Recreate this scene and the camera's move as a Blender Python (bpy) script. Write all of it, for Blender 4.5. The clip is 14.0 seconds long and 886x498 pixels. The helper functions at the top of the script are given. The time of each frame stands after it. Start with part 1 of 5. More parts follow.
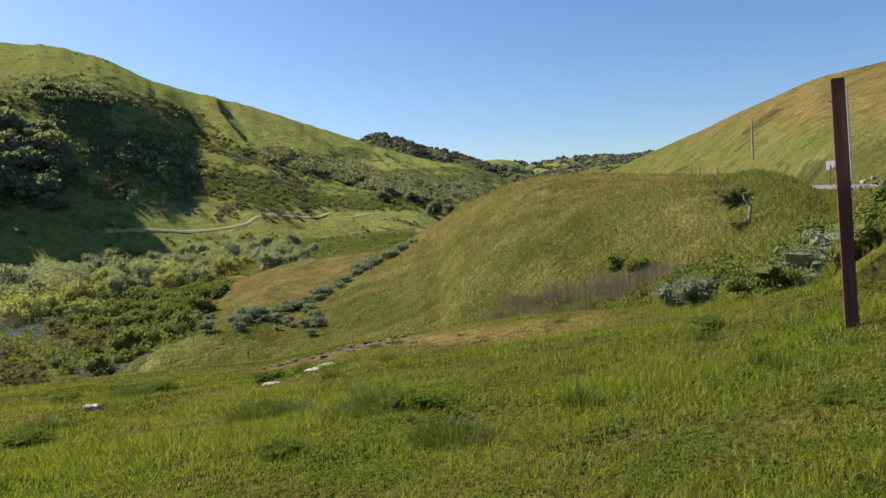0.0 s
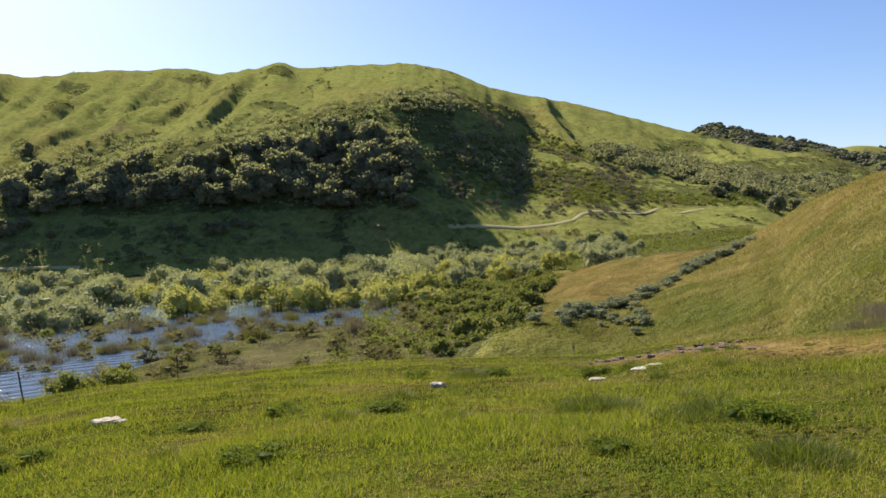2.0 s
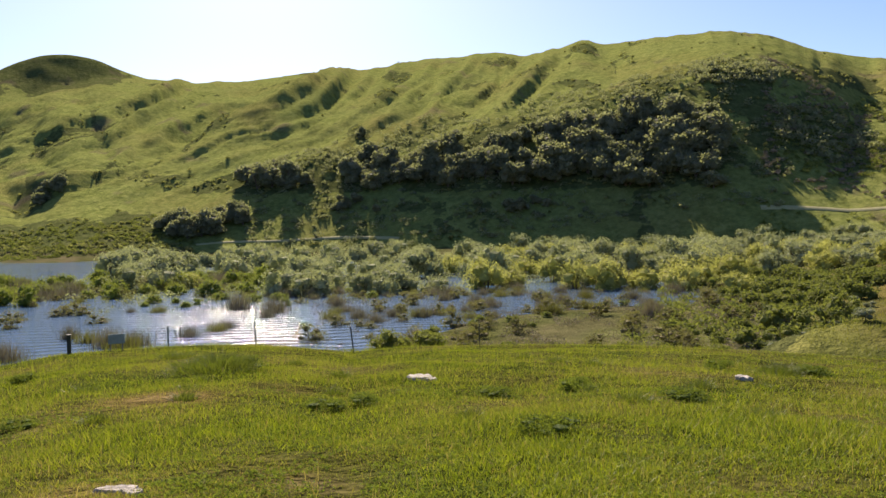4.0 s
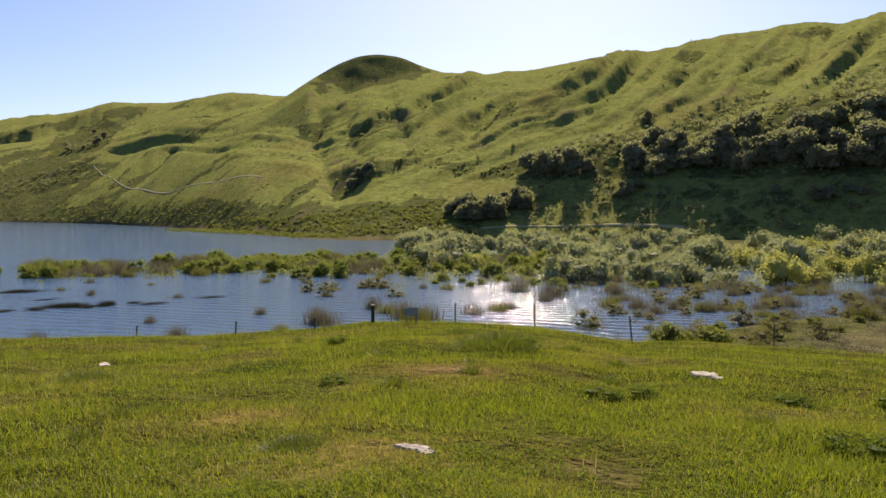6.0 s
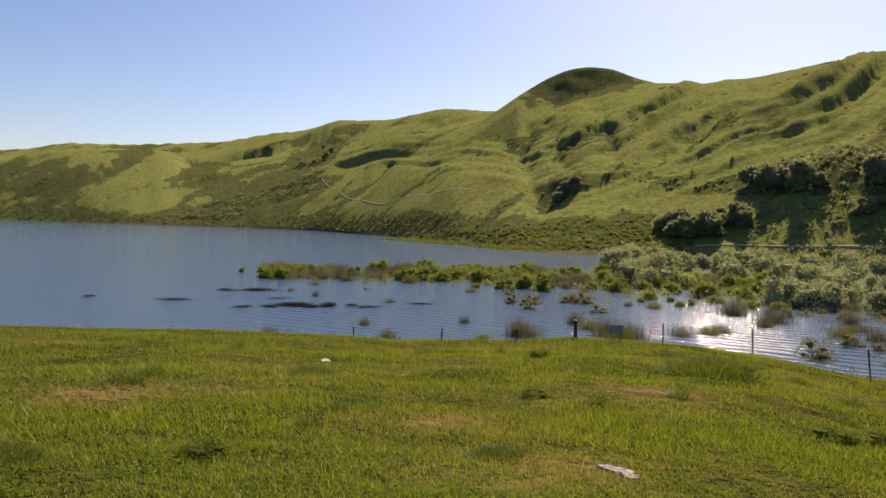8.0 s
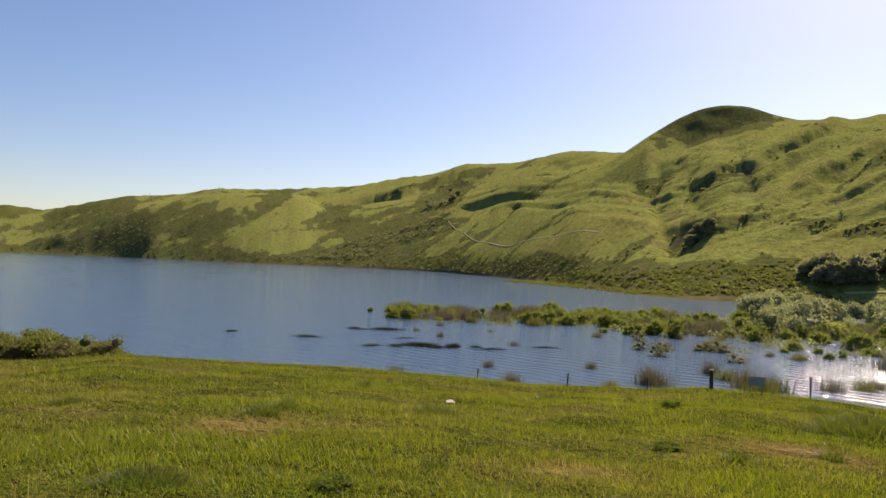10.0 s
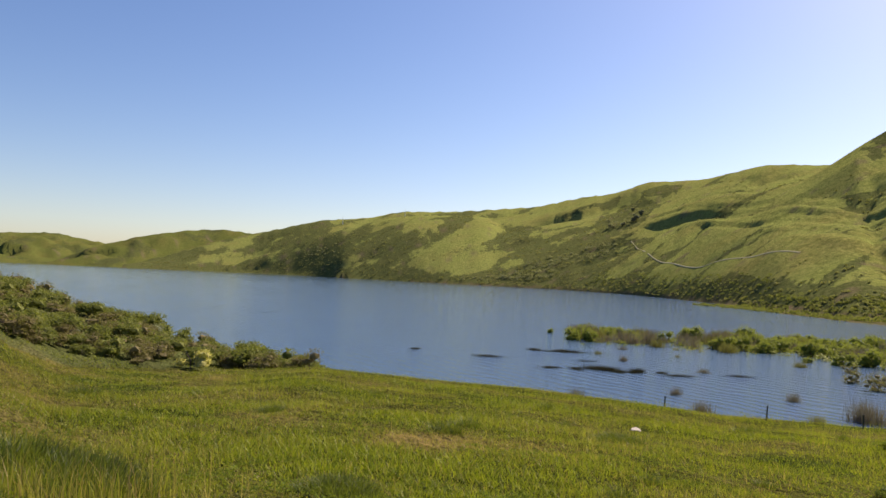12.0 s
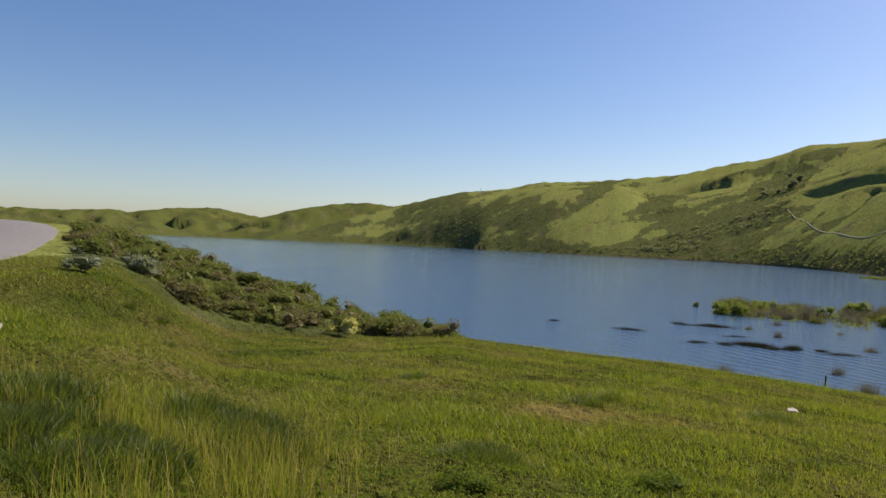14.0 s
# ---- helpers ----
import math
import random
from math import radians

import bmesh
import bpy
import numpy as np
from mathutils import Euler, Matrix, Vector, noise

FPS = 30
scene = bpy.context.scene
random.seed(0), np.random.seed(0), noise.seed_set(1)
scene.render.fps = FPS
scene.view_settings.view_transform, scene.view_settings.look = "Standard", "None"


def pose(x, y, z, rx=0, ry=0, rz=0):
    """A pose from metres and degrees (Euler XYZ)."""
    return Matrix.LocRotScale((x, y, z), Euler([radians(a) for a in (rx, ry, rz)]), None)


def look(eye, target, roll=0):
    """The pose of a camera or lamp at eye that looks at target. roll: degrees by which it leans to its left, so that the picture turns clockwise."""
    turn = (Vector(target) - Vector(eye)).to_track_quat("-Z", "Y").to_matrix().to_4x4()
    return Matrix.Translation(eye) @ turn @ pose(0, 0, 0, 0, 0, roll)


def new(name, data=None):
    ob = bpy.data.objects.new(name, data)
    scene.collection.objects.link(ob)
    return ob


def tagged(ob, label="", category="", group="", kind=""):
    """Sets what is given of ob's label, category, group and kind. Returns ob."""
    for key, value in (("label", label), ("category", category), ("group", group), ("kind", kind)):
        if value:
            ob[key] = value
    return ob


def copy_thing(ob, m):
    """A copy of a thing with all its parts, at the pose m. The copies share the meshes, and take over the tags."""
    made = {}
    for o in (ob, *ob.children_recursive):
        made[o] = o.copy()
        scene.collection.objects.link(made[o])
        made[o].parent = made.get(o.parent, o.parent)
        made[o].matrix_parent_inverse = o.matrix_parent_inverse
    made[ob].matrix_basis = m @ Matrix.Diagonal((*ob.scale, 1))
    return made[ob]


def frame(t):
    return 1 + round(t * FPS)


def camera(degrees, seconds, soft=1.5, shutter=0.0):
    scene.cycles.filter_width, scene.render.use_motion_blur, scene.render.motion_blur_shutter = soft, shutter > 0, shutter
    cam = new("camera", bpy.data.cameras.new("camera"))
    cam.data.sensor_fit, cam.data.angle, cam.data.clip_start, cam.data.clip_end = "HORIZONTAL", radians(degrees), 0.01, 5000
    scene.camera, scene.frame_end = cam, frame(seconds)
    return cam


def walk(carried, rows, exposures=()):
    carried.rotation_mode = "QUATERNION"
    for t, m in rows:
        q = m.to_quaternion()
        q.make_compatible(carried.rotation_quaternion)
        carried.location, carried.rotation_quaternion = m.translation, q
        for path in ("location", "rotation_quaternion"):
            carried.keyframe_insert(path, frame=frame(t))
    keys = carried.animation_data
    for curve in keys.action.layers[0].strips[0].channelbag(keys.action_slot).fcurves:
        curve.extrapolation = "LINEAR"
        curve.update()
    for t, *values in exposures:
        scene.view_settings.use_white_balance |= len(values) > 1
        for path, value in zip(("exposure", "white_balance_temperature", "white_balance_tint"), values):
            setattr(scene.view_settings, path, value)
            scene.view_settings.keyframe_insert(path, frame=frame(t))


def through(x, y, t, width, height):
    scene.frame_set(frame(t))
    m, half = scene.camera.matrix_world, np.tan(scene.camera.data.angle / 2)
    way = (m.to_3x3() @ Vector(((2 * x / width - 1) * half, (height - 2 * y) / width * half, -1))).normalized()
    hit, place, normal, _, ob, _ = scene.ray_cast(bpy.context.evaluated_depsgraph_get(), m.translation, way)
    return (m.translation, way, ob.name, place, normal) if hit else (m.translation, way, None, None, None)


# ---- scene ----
# ---- camera and walk ----
cam = camera(63.3, 14.0)
EYE, ARM = 1.6, 0.15   # a phone held at arm's length while the person turns on the spot
# seconds, yaw, pitch, roll in degrees
ROWS = [
    (0.0, -2.07, -1.89, 2.78), (0.5, -3.95, -2.07, 2.95), (1.0, 2.2, -1.85, 3.02), (1.5, 13.89, -1.35, 3.17),
    (2.0, 23.48, -0.99, 2.49), (2.5, 31.23, -0.85, 1.91), (2.7, 33.69, -0.82, 1.91), (4.8, 55.56, -2.85, 0.54),
    (5.0, 58.06, -2.93, 0.5), (5.5, 63.6, -2.95, 0.25), (6.0, 68.89, -2.9, -0.09), (6.5, 73.49, -2.16, -0.27),
    (7.0, 78.15, -2.08, -0.83), (7.2, 80.06, -2.15, -1.12), (9.3, 90.89, -0.57, -1.51), (9.5, 92.26, -0.24, -1.79),
    (10.0, 95.03, 1.03, -1.91), (10.5, 97.62, 2.18, -2.45), (11.0, 101.67, 2.37, -2.44), (11.5, 105.4, 2.21, -2.6),
    (12.0, 109.28, 2.18, -2.28), (12.5, 112.7, 1.9, -2.16), (13.0, 115.74, 1.59, -2.11), (13.5, 118.2, 0.31, -2.25),
    (14.0, 120.22, -0.53, -2.15),
]


def held(yaw, pitch, roll):
    a = radians(yaw)
    return pose(-ARM * math.sin(a), ARM * math.cos(a), EYE, 90 + pitch, roll, yaw)


walk(cam, [(t, held(a, b, c)) for t, a, b, c in ROWS],
     [(0.0, 0.88, 6600, 12), (1.0, 1.0, 6700, 14), (1.5, 1.08, 6800, 17), (2.5, 1.08, 6900, 19), (5.0, 1.02, 7150, 22), (7.0, 0.76, 7350, 24), (9.5, 0.72, 7700, 24),
      (10.5, 0.92, 7600, 23), (11.5, 0.92, 7400, 23), (12.5, 0.85, 7200, 22), (13.0, 0.75, 7000, 20), (14.0, 0.62, 6800, 18)])

# ---- sky and sun ----
SUN_AZ, SUN_EL = 60.0, 41.0    # degrees to the left of +Y, degrees up
world = bpy.data.worlds.new("world")
scene.world = world
world.use_nodes = True
wn = world.node_tree
sky = wn.nodes.new("ShaderNodeTexSky")
sky.sky_type, sky.sun_disc = "NISHITA", False
sky.sun_elevation, sky.sun_rotation = radians(SUN_EL), radians(-SUN_AZ)
sky.altitude, sky.air_density, sky.dust_density, sky.ozone_density = 50.0, 1.0, 0.8, 3.6
deep = wn.nodes.new("ShaderNodeHueSaturation")
deep.inputs["Saturation"].default_value, deep.inputs["Hue"].default_value = 1.18, 0.505
wn.links.new(sky.outputs[0], deep.inputs["Color"])
wn.links.new(deep.outputs[0], wn.nodes["Background"].inputs[0])
wn.nodes["Background"].inputs[1].default_value = 0.08
sun = new("sun", bpy.data.lights.new("sun", "SUN"))
sun.data.energy, sun.data.angle, sun.data.color = 5.0, radians(0.5), (1.0, 0.91, 0.76)
sa, se = radians(SUN_AZ), radians(SUN_EL)
SUN_DIR = Vector((-math.sin(sa) * math.cos(se), math.cos(sa) * math.cos(se), math.sin(se)))
sun.matrix_world = look(SUN_DIR * 100, (0, 0, 0))


# ---- noise on arrays ----
GRADS = np.stack([np.cos(np.linspace(0, 2 * math.pi, 4096, endpoint=False)), np.sin(np.linspace(0, 2 * math.pi, 4096, endpoint=False))])


def hashed(ix, iy, seed):
    h = (ix * 374761393 + iy * 668265263 + seed * 974634777) & 0xFFFFFFFF
    h = ((h ^ (h >> 13)) * 1274126177) & 0xFFFFFFFF
    return (h ^ (h >> 16)) & 4095


def value_noise(x, y, seed=0):
    """Smooth noise, about -1 to 1, on arrays."""
    x, y = np.asarray(x, float), np.asarray(y, float)
    ix, iy = np.floor(x).astype(np.int64), np.floor(y).astype(np.int64)
    fx, fy = x - ix, y - iy
    ux, uy = fx ** 3 * (fx * (fx * 6 - 15) + 10), fy ** 3 * (fy * (fy * 6 - 15) + 10)

    def corner(dx, dy):
        h = hashed(ix + dx, iy + dy, seed)
        return GRADS[0][h] * (fx - dx) + GRADS[1][h] * (fy - dy)

    n = (corner(0, 0) * (1 - ux) + corner(1, 0) * ux) * (1 - uy) + (corner(0, 1) * (1 - ux) + corner(1, 1) * ux) * uy
    return n * 1.5


def fbm(x, y, octaves=4, seed=0, gain=0.5):
    total, amp = 0.0, 1.0
    for k in range(octaves):
        total = total + amp * value_noise(np.asarray(x) * 2 ** k, np.asarray(y) * 2 ** k, seed + 17 * k)
        amp *= gain
    return total


def knots(az, pairs):
    """A smooth curve over the azimuth through (azimuth, value) knots."""
    xs, ys = zip(*sorted(pairs))
    offs = np.array([-0.9, -0.45, 0.0, 0.45, 0.9]) * 0.6
    return sum(np.interp(np.asarray(az) + o, xs, ys) for o in offs) / len(offs)


def step(a, b, x):
    t = np.clip((np.asarray(x, float) - a) / (b - a), 0, 1)
    return t * t * (3 - 2 * t)


# ---- the lie of the land: azimuth in degrees left of +Y, radius in metres, from where the person stands ----
LAKE = -10.4
TAN = lambda deg: np.tan(np.radians(deg))

RIDGE_EL = [(-9, 2.6), (-6.4, 3.4), (-0.7, 5.3), (4.6, 7.1), (9, 8.6), (12.8, 9.85), (16.9, 10.8), (19.5, 11.5), (22.4, 12.85),
            (25.7, 13.45), (28, 13.45), (34.6, 13.3), (35.7, 13.85), (37, 13.25), (39.9, 12.75), (42.6, 13.2), (45.2, 12.9),
            (48.1, 12.8), (51.6, 12.13), (56.9, 11.8), (62.2, 10.95), (65.8, 10.75), (69.8, 10.95), (72, 10.7), (76, 10.0),
            (81, 8.85), (85.4, 8.95), (89.5, 8.0), (93.7, 7.8), (96, 6.95), (98.6, 6.6), (102, 5.8),
            (108.5, 5.2), (113, 5.0), (115.2, 4.4), (119, 4.05), (122.3, 3.2), (124.3, 2.67), (127, 2.0), (131, 0.7), (133.5, -0.4)]
RIDGE_R = [(-9, 900), (0, 800), (20, 600), (36, 690), (45, 740), (60, 800), (74, 900), (81, 1120), (90, 1480), (94, 1600), (100, 1750),
           (109, 1950), (119, 2200), (124, 2340), (133.5, 2350)]
SHORE_R = [(-9, 460), (0, 340), (12, 300), (25, 290), (45, 305), (60, 325), (75, 335), (80, 370), (84, 430), (88, 545), (92, 690), (96, 860),
           (100, 990), (109, 1190), (117, 1500), (124, 1950), (133.5, 2230)]
FOOT_Z = [(-9, 3), (0, 1), (12, -3), (30, -8.5), (60, -9.2), (78, -9.4), (100, -9.6), (112, -10.3), (133, -10.6)]
# the bluff under the ridge: how high its brink stands, and how steep it is
BRINK_EL = [(-9, 1.5), (6, 2.6), (12, 3.8), (16, 6.0), (19, 8.6), (22, 10.4), (25, 11.0), (29, 10.3), (33, 9.6), (38, 8.0), (43, 7.0), (48, 5.6), (55, 5.0), (60, 4.6), (66, 2.6), (75, 1.6),
            (84, 1.2), (94, 1.4), (133, 0.2)]
BLUFF = [(-9, 0.22), (12, 0.28), (16, 0.36), (19, 0.56), (22.5, 0.72), (26, 0.84), (33, 0.80), (48, 0.74), (57, 0.60), (66, 0.36), (74, 0.26), (80, 0.18), (84, 0.12), (90, 0.12), (96, 0.17), (100, 0.24), (110, 0.34), (119, 0.3), (133, 0.3)]
KNOB_EL = [(62, 7.0), (67, 10.0), (68.8, 10.95), (70.5, 11.4), (72.2, 12.1), (74, 12.3), (75.6, 12.1), (77.4, 11.35), (79.3, 10.15), (81, 9.0), (82.5, 8.0), (86, 6)]
RIB_EL = [(28, 1.0), (23, 12.9), (19.8, 10.2), (17.1, 7.9), (14.3, 6.4), (11.4, 5.0), (8.4, 3.1), (5.8, 1.4), (4, 0.2)]
RIB_R = [(23, 590), (17, 475), (11, 405), (5.8, 345), (4, 330)]
CAPE_EL = [(74, 2.0), (79, 8.0), (81.1, 8.5), (84.8, 7.7), (88.3, 6.6), (91.4, 5.2), (94, 3.7), (98.5, 2.06), (103.8, 0.76), (108.9, -0.6)]
CAPE_R = [(74, 900), (81, 1010), (85, 1050), (88, 1085), (91.4, 1120), (94, 1150), (98.5, 1180), (104, 1192), (109, 1205)]
CAPE2_EL = [(80, 2.0), (85.5, 8.3), (87, 8.2), (89.2, 7.65), (92.3, 6.5), (95.9, 5.5), (104.7, 3.6), (109, 2.33), (113.1, 1.45), (117.4, 0.0), (119.2, -0.6)]
CAPE2_R = [(80, 1060), (85, 1250), (89, 1340), (96, 1430), (104.7, 1460), (109, 1470), (113, 1510), (117.4, 1535)]
CAPE3_EL = [(98, 0.5), (106, 4.9), (111, 4.85), (113.2, 4.6), (117.1, 3.5), (120.8, 2.2), (123.6, 1.06), (126, 0.1)]
CAPE3_R = [(100, 1530), (106, 1640), (111, 1764), (117, 1890), (121, 2008), (126, 2040)]
PEAK_EL = [(-12, 2), (-9, 3.9), (-6, 4.65), (-3.4, 5.6), (-0.3, 6.5), (1.6, 7.0), (2.44, 7.55), (3.7, 7.1), (6, 6.2), (12, 4)]
FAR_EL = [(-32, 3), (-19, 4.85), (-17.3, 4.65), (-14.3, 4.8), (-11.8, 4.75), (-9.1, 4.4), (-7.4, 5.0), (-5.6, 5.0), (0, 4.0), (8, 3)]
MID_EL = [(-24, 3.2), (-16, 4.35), (-13, 4.1), (-11, 4.0), (-8.5, 3.3), (-6, 2)]
BAY_EL = [(118, 1.5), (124, 2.67), (126, 2.9), (128.6, 2.75), (132, 2.15), (135, 1.25), (137, 0.3), (139, -0.5)]
END_EL = [(126, 0.8), (134, 1.3), (137.9, 1.97), (141.2, 1.8), (143.8, 1.3), (145.2, 1.52), (149, 1.25), (153, 1.32), (165, 1.6), (178, 1.8)]
SPUR_EL = [(27, -10), (19, -6.3), (15, -3.9), (13.5, -3.25), (10.4, -2.34), (6, -2.0), (2.2, -1.7), (-1.3, 0.0), (-3.2, 1.2), (-5.5, 2.2),
           (-7.7, 3.0), (-10, 3.4), (-12, 3.44), (-16.4, 3.2), (-20.4, 2.9), (-22.8, 2.66), (-26, 2.75), (-28.5, 2.0), (-30, 1.0), (-34, 0.3), (-45, 0.3)]
KNEE_EL = [(30, -14), (24, -9.6), (20, -7.9), (16, -7.0), (13.4, -6.5), (10, -5.8), (7.5, -4.9), (4.5, -3.2), (2, -2.2), (0, -1.1), (-1.3, -0.3), (-4, 0.9), (-7, 1.5)]
KNEE_R = [(30, 50), (20, 58), (13.4, 66), (7.5, 80), (2, 94), (-1.3, 103), (-7, 100)]
SPUR_FOOT = [(27, 62), (19, 48), (10, 41), (2, 37), (-5, 34), (-12, 31), (-20, 26), (-28, 21), (-36, 18), (-60, 20)]
SPUR_R = [(27, 140), (10, 140), (2.2, 128), (-3.2, 108), (-8, 98), (-16, 85), (-25, 66), (-34, 52), (-60, 26)]
RIGHT_EL = [(-12, 2.2), (-15, 3.4), (-16.8, 4.16), (-20.5, 5.55), (-24.4, 7.0), (-27.4, 8.05), (-29.9, 8.95), (-33.7, 9.4),
            (-45, 11), (-90, 12), (-180, 9), (-200, 5)]
RIGHT_R = [(-12, 380), (-16, 340), (-25, 260), (-34, 210), (-60, 160), (-200, 170)]
RIGHT_FOOT = [(-200, 30), (-60, 33), (-45, 50), (-34, 68), (-29, 84), (-20, 140), (-12, 300)]
EDGE_EL = [(-200, -4), (-45, -4.6), (-31, -5.3), (-25.8, -6.3), (-22, -6.85), (-13.8, -7.3), (-7.2, -7.7), (0.9, -8.5), (5.5, -8.9),
           (12, -9.9), (30, -9.75), (43, -9.8), (50, -9.8), (54.4, -10.1), (60.7, -9.2), (66, -8.85), (74.9, -8.75), (79, -9.2), (88, -9.45),
           (96, -9.0), (102.5, -8.55), (110, -8.25), (118.5, -7.55), (128, -7.9), (133, -7.8), (137, -7.4), (141, -5.6), (146.7, -3.9), (152, -2.2), (180, -2)]
EDGE_R = [(-200, 10), (-45, 11), (-31, 13), (-22, 18), (-10, 23), (5, 26), (30, 26), (60, 28), (90, 28), (118, 30), (128, 30), (137, 26), (150, 24), (180, 16)]
BANK_EL = [(112, -11), (118.5, -8.0), (122.5, -7.5), (126, -6.4), (129.8, -5.45), (133.8, -3.85), (136.8, -2.75), (141, -1.65), (145, -0.7), (147.6, -0.1), (153, 0.1), (180, 0.2)]
BANK_R = [(112, 32), (118.5, 36), (130, 46), (140, 52), (148, 55), (180, 40)]
FLOOR_Z = [(-45, 3), (-31, 0.3), (-22, -2.2), (-10, -4.6), (5, -7.0), (20, -9.3), (34, -9.7), (60, -9.9), (180, -9.9)]
WATER_R = [(19, 400), (21, 200), (23.5, 106), (28, 99), (35, 92), (42, 86), (46, 75), (50, 64), (60, 52), (90, 44), (180, 40)]
MARSH_R = [(20, 100), (26, 136), (35, 165), (50, 210), (60, 290), (75, 600), (180, 4000)]
# the road: azimuth, radius, height of its middle line
ROAD = [(-22, 118, 4.6), (-26, 96, 4.2), (-30, 75, 3.5), (-33.5, 60, 2.75), (-40, 46, 2.1), (-55, 31, 1.5), (-80, 22, 1.1), (-115, 17.5, 0.9), (-150, 16.5, 0.8),
        (-180, 17.5, 0.7), (-194, 19.5, 0.65), (-202, 23, 0.65), (-206.5, 33, 0.75), (-208.6, 46, 1.05), (-209.4, 58, 1.5), (-208.6, 70, 2.0), (-205, 80, 2.2), (-198, 88, 2.3), (-188, 92, 2.4)]


def road_line(steps=12):
    p = [Vector((-r * math.sin(radians(a)), r * math.cos(radians(a)), z)) for a, r, z in ROAD]
    out = []
    for k in range(len(p) - 1):
        a, b, c, d = p[max(k - 1, 0)], p[k], p[k + 1], p[min(k + 2, len(p) - 1)]
        for n in range(steps):
            t = n / steps
            out.append(0.5 * (2 * b + (c - a) * t + (2 * a - 5 * b + 4 * c - d) * t * t + (3 * b - a - 3 * c + d) * t ** 3))
    return out + [p[-1]]


ROAD_PTS = np.array([tuple(v) for v in road_line()])


def crest(az, r, el, cr, foot_r, foot_z, power=1.0, back=0.25):
    """A hill: it climbs from its foot to the crest line that stands so high over the eye, and falls behind it."""
    cz = EYE + cr * TAN(el)
    p = (r - foot_r) / np.maximum(cr - foot_r, 1.0)
    up = foot_z + (cz - foot_z) * (1 - (1 - np.clip(p, 0, 1)) ** power)
    return np.where(p <= 0, foot_z - (foot_r - r) * 0.5, np.where(p <= 1, up, cz - (r - cr) * back)), np.clip(p, 0, 1.3)


def hump(p):
    return np.clip(p * (1 - p) * 4, 0, 1)


def road_bed(az, r, x, y, z):
    """Levels the ground under the road."""
    near = (r < 135) & ((az < -15) | (az > 140))
    if np.any(near):
        px, py, zz = x[near], y[near], z[near]
        best, bz = np.full(px.shape, 1e9), np.zeros(px.shape)
        for qx, qy, qz in ROAD_PTS:
            d = (px - qx) ** 2 + (py - qy) ** 2
            bz = np.where(d < best, qz, bz)
            best = np.minimum(best, d)
        z = z.copy()
        z[near] = zz + (bz - 0.05 - zz) * step(7.5, 4.0, np.sqrt(best))
    return z


# drainage lines of the far slope: azimuth and height over the eye, in degrees, from the head down
GULLIES = [[(42.3, 11.6), (44.8, 9.4), (47.0, 8.0), (49.6, 6.4)], [(55.5, 9.6), (58.5, 8.0), (60.5, 6.9)], [(40.9, 11.2), (44.5, 9.2), (48.5, 7.4), (50.5, 6.2)],
           [(73.0, 9.4), (71.8, 6.9), (71.5, 5.1), (72.6, 3.2)], [(65.9, 8.2), (66.4, 6.2), (68.1, 5.0)], [(76.3, 7.4), (75.4, 5.1), (76.8, 2.6), (78.5, 0.8)],
           [(83.3, 8.0), (85.3, 6.5), (87.9, 3.7), (91.5, 1.4)], [(61.0, 9.8), (63.6, 8.2), (66.0, 6.9)], [(33.6, 12.6), (33.0, 11.2), (34.6, 9.8)],
           [(69.0, 7.6), (69.6, 6.0), (71.0, 4.6)], [(79.6, 6.3), (80.6, 4.6), (82.4, 2.4)], [(57.0, 7.2), (55.6, 5.4), (55.3, 2.0)]]


def line_gap(az, el, line):
    """How far, in degrees, from a broken line."""
    best = np.full(np.shape(az), 1e9)
    for (a0, e0), (a1, e1) in zip(line, line[1:]):
        da, de = a1 - a0, e1 - e0
        t = np.clip(((az - a0) * da + (el - e0) * de) / (da * da + de * de), 0, 1)
        best = np.minimum(best, (az - a0 - t * da) ** 2 + (el - e0 - t * de) ** 2)
    return np.sqrt(best)


def folds(az, el):
    """Rounded spurs that run down to the lake, with sharp beds between them: their height, and how near a bed (1 in it)."""
    lean = np.interp(az, [-9, 13, 20, 30, 42, 58, 134], [-1.5, -1.5, -0.2, 1.3, 1.6, 2.6, 2.6])
    warp = fbm(az / 5.0, el / 4.0, 2, 51)
    u = az + lean * el + 1.1 * warp
    one, two, three = np.abs(fbm(u / 8.0, el / 12.0, 2, 53, 0.4)), np.abs(fbm(u / 3.1, el / 6.0, 2, 54, 0.4)), np.abs(value_noise(u / 1.2, el / 2.4, 58))
    h = (22.0 * one + 12.0 * two + 4.0 * three - 10.5) * (1 - 0.85 * step(12, 18, az) * step(44, 32, az))
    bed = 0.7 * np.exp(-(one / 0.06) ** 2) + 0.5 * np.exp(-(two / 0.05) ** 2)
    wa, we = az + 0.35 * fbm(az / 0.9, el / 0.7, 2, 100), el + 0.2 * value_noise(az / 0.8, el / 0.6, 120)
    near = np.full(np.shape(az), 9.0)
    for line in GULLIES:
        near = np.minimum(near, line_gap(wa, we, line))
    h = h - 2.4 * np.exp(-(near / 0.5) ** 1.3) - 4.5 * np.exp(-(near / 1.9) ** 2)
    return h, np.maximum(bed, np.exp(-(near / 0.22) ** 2))


